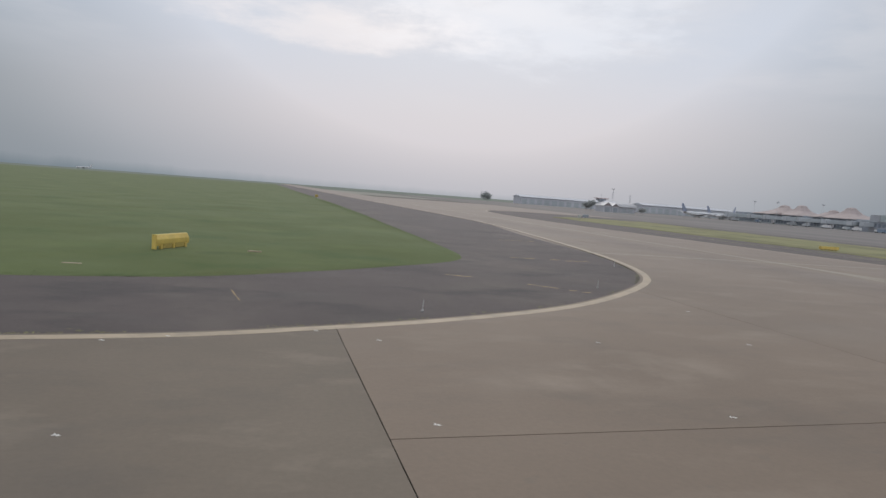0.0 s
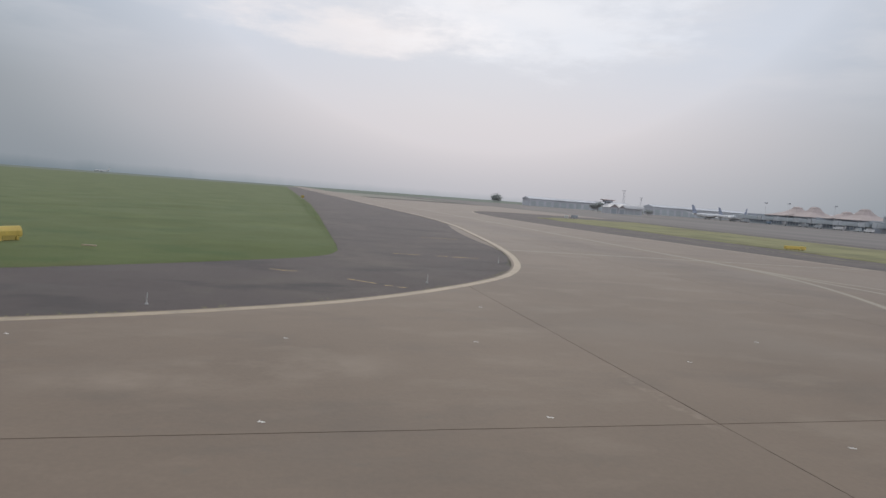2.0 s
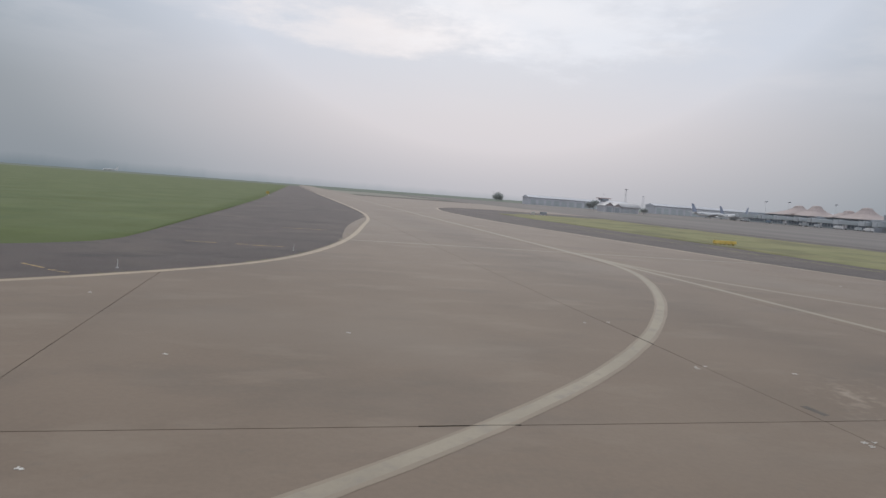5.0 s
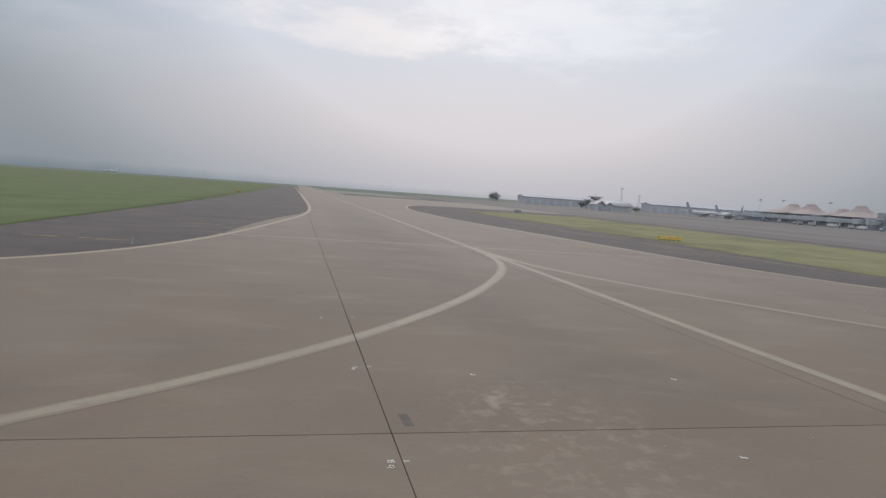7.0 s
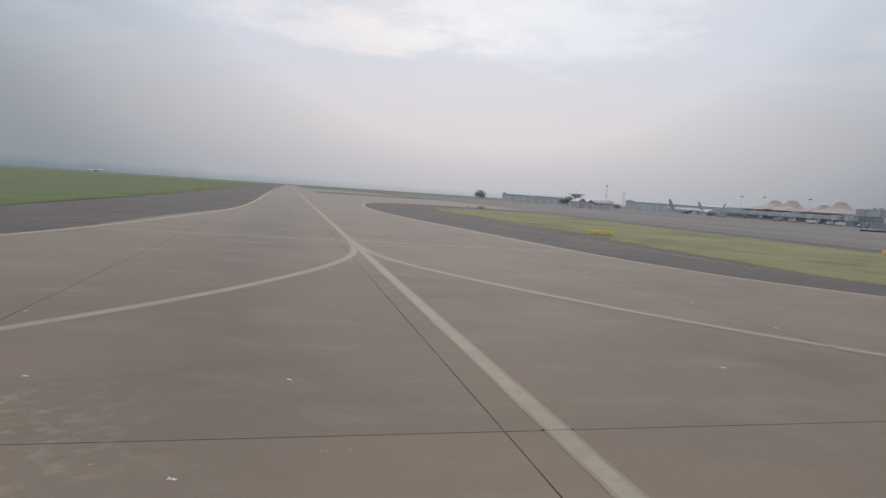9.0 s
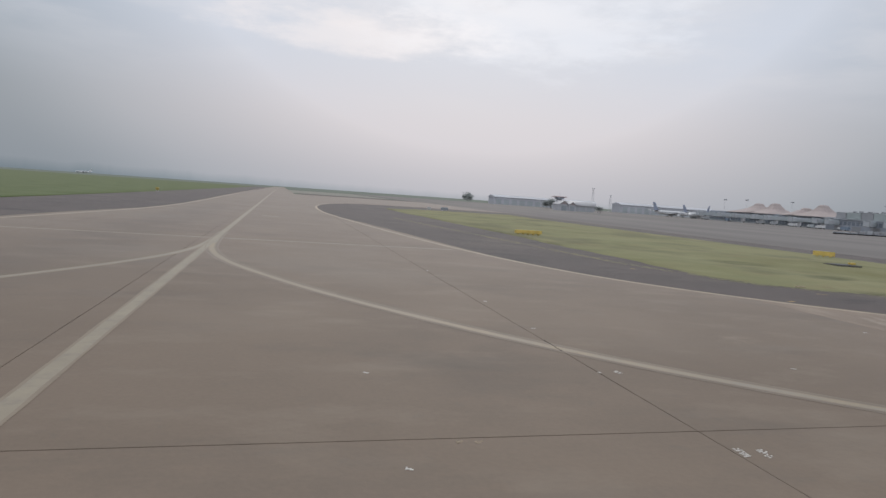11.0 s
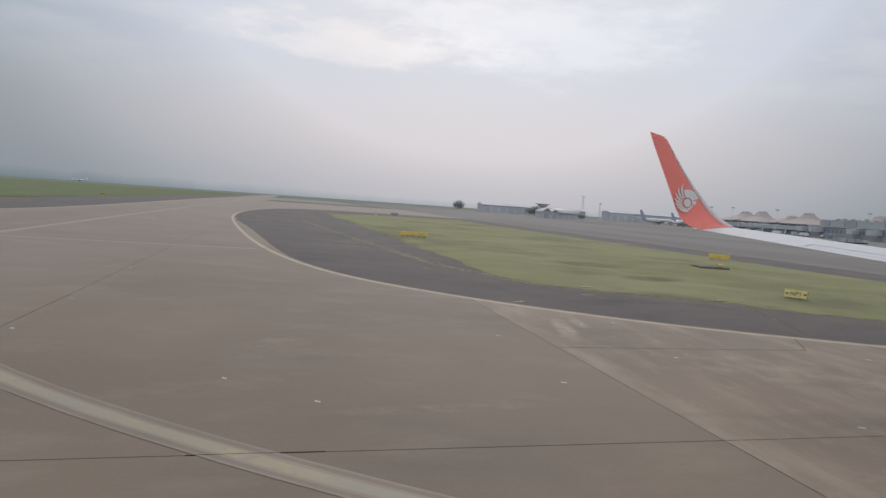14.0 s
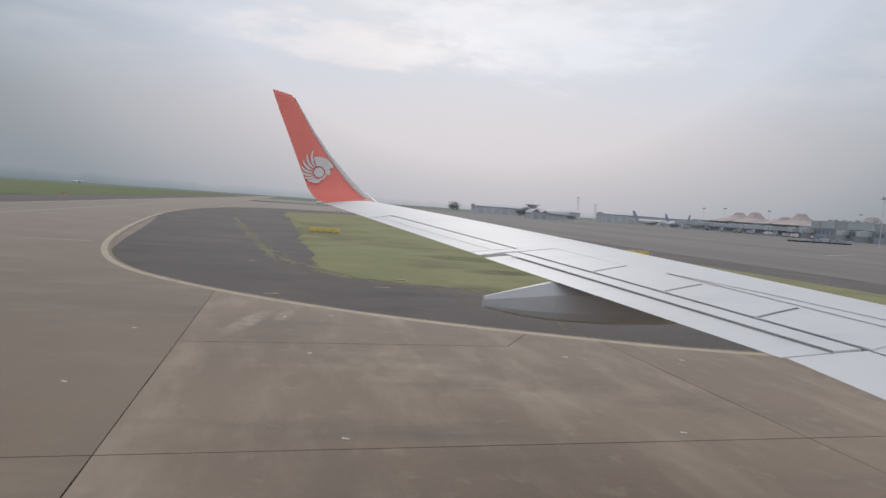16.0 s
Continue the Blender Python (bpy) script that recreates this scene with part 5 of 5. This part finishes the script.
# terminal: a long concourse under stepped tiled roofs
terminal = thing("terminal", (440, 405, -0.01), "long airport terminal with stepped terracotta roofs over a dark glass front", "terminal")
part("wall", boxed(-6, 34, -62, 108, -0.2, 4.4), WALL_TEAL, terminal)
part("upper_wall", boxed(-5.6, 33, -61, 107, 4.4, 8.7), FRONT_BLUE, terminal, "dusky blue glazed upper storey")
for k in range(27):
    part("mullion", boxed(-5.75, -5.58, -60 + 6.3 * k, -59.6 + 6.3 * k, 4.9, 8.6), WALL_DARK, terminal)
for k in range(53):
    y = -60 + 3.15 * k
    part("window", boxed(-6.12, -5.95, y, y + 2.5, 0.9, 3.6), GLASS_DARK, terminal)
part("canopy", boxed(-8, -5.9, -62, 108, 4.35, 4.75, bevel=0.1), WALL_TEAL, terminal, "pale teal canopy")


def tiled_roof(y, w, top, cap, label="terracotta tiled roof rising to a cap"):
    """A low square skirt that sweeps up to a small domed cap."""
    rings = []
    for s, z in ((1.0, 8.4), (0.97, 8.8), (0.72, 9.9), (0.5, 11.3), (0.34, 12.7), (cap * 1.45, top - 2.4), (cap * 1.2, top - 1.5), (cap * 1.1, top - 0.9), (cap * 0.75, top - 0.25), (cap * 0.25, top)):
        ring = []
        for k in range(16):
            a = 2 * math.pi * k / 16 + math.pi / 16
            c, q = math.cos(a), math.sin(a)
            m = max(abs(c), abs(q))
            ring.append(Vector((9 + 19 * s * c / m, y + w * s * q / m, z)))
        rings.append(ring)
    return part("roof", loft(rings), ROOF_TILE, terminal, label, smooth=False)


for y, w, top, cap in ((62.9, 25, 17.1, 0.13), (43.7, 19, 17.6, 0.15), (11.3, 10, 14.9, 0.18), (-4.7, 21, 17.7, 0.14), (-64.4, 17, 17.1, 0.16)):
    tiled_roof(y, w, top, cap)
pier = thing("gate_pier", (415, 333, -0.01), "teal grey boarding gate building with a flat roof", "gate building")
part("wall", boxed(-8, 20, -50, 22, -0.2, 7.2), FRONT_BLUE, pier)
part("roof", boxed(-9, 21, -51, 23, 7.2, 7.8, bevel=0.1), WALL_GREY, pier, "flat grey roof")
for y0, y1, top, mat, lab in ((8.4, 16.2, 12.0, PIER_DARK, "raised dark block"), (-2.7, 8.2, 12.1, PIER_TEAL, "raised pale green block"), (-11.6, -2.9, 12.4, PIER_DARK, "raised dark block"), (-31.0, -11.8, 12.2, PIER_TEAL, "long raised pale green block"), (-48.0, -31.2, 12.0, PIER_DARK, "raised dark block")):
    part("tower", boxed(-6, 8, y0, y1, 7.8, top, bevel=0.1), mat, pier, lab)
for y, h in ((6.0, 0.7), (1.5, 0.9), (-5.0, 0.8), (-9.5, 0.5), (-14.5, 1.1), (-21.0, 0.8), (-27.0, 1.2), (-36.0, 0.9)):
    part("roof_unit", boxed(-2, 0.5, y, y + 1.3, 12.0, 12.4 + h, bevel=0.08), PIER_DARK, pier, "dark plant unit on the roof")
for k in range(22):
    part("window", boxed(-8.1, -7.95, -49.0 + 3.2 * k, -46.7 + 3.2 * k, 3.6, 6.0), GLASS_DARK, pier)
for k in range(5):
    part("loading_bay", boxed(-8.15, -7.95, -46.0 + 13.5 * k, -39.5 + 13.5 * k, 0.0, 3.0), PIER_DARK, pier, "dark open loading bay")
for y in (302, 322, 344, 362, 381, 400, 418, 436, 456, 484):
    jb = thing("jet_bridge", (424, y, -0.01), "teal grey passenger boarding bridge on a steel column", "boarding bridge", "boarding bridges", turn=rnd.uniform(-14, 14))
    part("tunnel", boxed(-22, 8, -1.6, 1.6, 3.6, 6.6, bevel=0.15), WALL_TEAL, jb)
    part("cabin", boxed(-26, -22, -2.2, 2.2, 3.4, 6.9, bevel=0.3), WALL_GREY, jb, "grey rounded bridge head")
    part("column", boxed(-17, -15.6, -1.2, 1.2, 0, 3.6), STEEL, jb)
    part("wheel", tube(bmesh.new(), (-16.3, -1.6, 0.5), (-16.3, 1.6, 0.5), 0.5, 0.5, 12), RUBBER, jb)


def service_truck(place, turn, body_mat, label, length=7.0, h=2.6):
    p = thing("service_truck", place, label, "truck", "apron vehicles", turn=turn)
    part("cargo_box", boxed(-length / 2, length / 2 - 1.9, -1.15, 1.15, 0.7, h, bevel=0.06), body_mat, p)
    cab = part("cab", boxed(length / 2 - 1.8, length / 2, -1.1, 1.1, 0.6, 2.1, bevel=0.15), BODY_WHITE, p, "white cab")
    part("windscreen", boxed(length / 2 - 0.02, length / 2 + 0.02, -0.9, 0.9, 1.3, 1.9), GLASS_DARK, cab)
    for x in (-length / 2 + 1.2, length / 2 - 0.9):
        for y in (-1.0, 1.0):
            part("wheel", tube(bmesh.new(), (x, y - 0.15, 0.45), (x, y + 0.15, 0.45), 0.45, 0.45, 12), RUBBER, p)
    return p


for x, y, a, m, lab in ((398, 392, 70, WALL_GREY, "pale grey box truck parked on the apron"), (404, 412, 100, WALL_GREY, "pale grey service truck beside a boarding bridge"), (396, 372, 85, BODY_WHITE, "white box truck near the gates"),
                        (402, 446, 30, TRUCK_BLUE, "blue service truck near the gates"), (399, 470, 95, WALL_GREY, "pale grey service truck near the far gates"), (392, 352, 60, WALL_TEAL, "grey service truck by the gate building"), (388, 340, 80, BODY_WHITE, "white van like truck by the gate building"), (392, 326, 95, TRUCK_BLUE, "blue box truck by the gate building"), (400, 488, 20, WALL_GREY, "pale grey truck at the end of the terminal")):
    service_truck((x, y, -0.01), a, m, lab)
for k in range(8):
    cart = thing("baggage_cart", (265.5 + 4.4 * k, 208.7 + 0.55 * k, -0.01), "dark low baggage cart in a row on the apron", "baggage cart", "row of baggage carts", turn=7)
    part("bed", boxed(-1.8, 1.8, -0.8, 0.8, 0.45, 0.65, bevel=0.03), WALL_DARK, cart)
    part("cover", boxed(-1.7, 1.7, -0.75, 0.75, 0.65, (0.9, 0.85, 0.95, 1.6, 2.0, 1.7, 1.9, 1.5)[k], bevel=0.08), WALL_GREY if k % 3 == 1 else PIER_DARK, cart)
    for x in (-1.2, 1.2):
        part("wheel", tube(bmesh.new(), (x, -0.8, 0.22), (x, 0.8, 0.22), 0.22, 0.22, 10), RUBBER, cart)


def light_mast(x, y, h):
    p = thing("light_mast", (x, y, -0.05), "tall slim apron floodlight mast", "light mast", "apron light masts")
    part("pole", tube(bmesh.new(), (0, 0, -0.1), (0, 0, h), 0.12, 0.07, 10), STEEL, p)
    part("head", boxed(-1.4, 1.4, -0.5, 0.5, h, h + 0.35, bevel=0.05), STEEL, p)
    for k in (-1, 0, 1):
        part("floodlight", boxed(k * 0.9 - 0.35, k * 0.9 + 0.35, -0.7, -0.2, h + 0.3, h + 0.9, bevel=0.05), WALL_GREY, p)


for x, y, h in ((404, 429, 17.4), (417, 397, 17.2), (402, 452, 17.2), (420, 323, 16.8), (297.3, 199.1, 18.6)):
    light_mast(x, y, h)

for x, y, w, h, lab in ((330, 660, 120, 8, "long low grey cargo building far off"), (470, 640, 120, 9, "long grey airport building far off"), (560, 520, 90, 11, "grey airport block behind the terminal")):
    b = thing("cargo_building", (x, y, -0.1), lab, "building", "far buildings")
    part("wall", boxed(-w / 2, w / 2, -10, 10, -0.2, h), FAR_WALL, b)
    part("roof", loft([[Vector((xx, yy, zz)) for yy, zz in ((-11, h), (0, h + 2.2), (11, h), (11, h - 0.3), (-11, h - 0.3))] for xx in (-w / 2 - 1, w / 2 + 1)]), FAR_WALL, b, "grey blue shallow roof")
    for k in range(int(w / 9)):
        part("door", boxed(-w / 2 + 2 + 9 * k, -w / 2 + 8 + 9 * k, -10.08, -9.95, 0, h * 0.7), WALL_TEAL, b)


def lattice_mast(x, y, h, head):
    """A thin square steel lattice that tapers upwards."""
    p = thing("radio_mast", (x, y, -0.1), "thin steel lattice mast behind the far buildings", "mast", "radio masts")
    n = 7
    corner = [[Vector((sx * (1.5 - 1.0 * k / n), sy * (1.5 - 1.0 * k / n), -0.1 + h * k / n)) for sx, sy in ((-1, -1), (1, -1), (1, 1), (-1, 1))] for k in range(n + 1)]
    for i in range(4):
        part("leg", tube(bmesh.new(), corner[0][i], corner[n][i], 0.09, 0.07, 6), STEEL, p)
    bm = bmesh.new()
    for k in range(n):
        for i in range(4):
            tube(bm, corner[k][i], corner[k + 1][(i + 1) % 4], 0.05, 0.05, 4)
            tube(bm, corner[k + 1][i], corner[k + 1][(i + 1) % 4], 0.05, 0.05, 4)
    part("bracing", bm, STEEL, p)
    part("platform", boxed(-head, head, -head, head, h - 0.5, h, bevel=0.08), STEEL, p)


for x, y, h, head in ((403, 684, 26.0, 1.6), (421, 675, 19.0, 1.3)):
    lattice_mast(x, y, h, head)
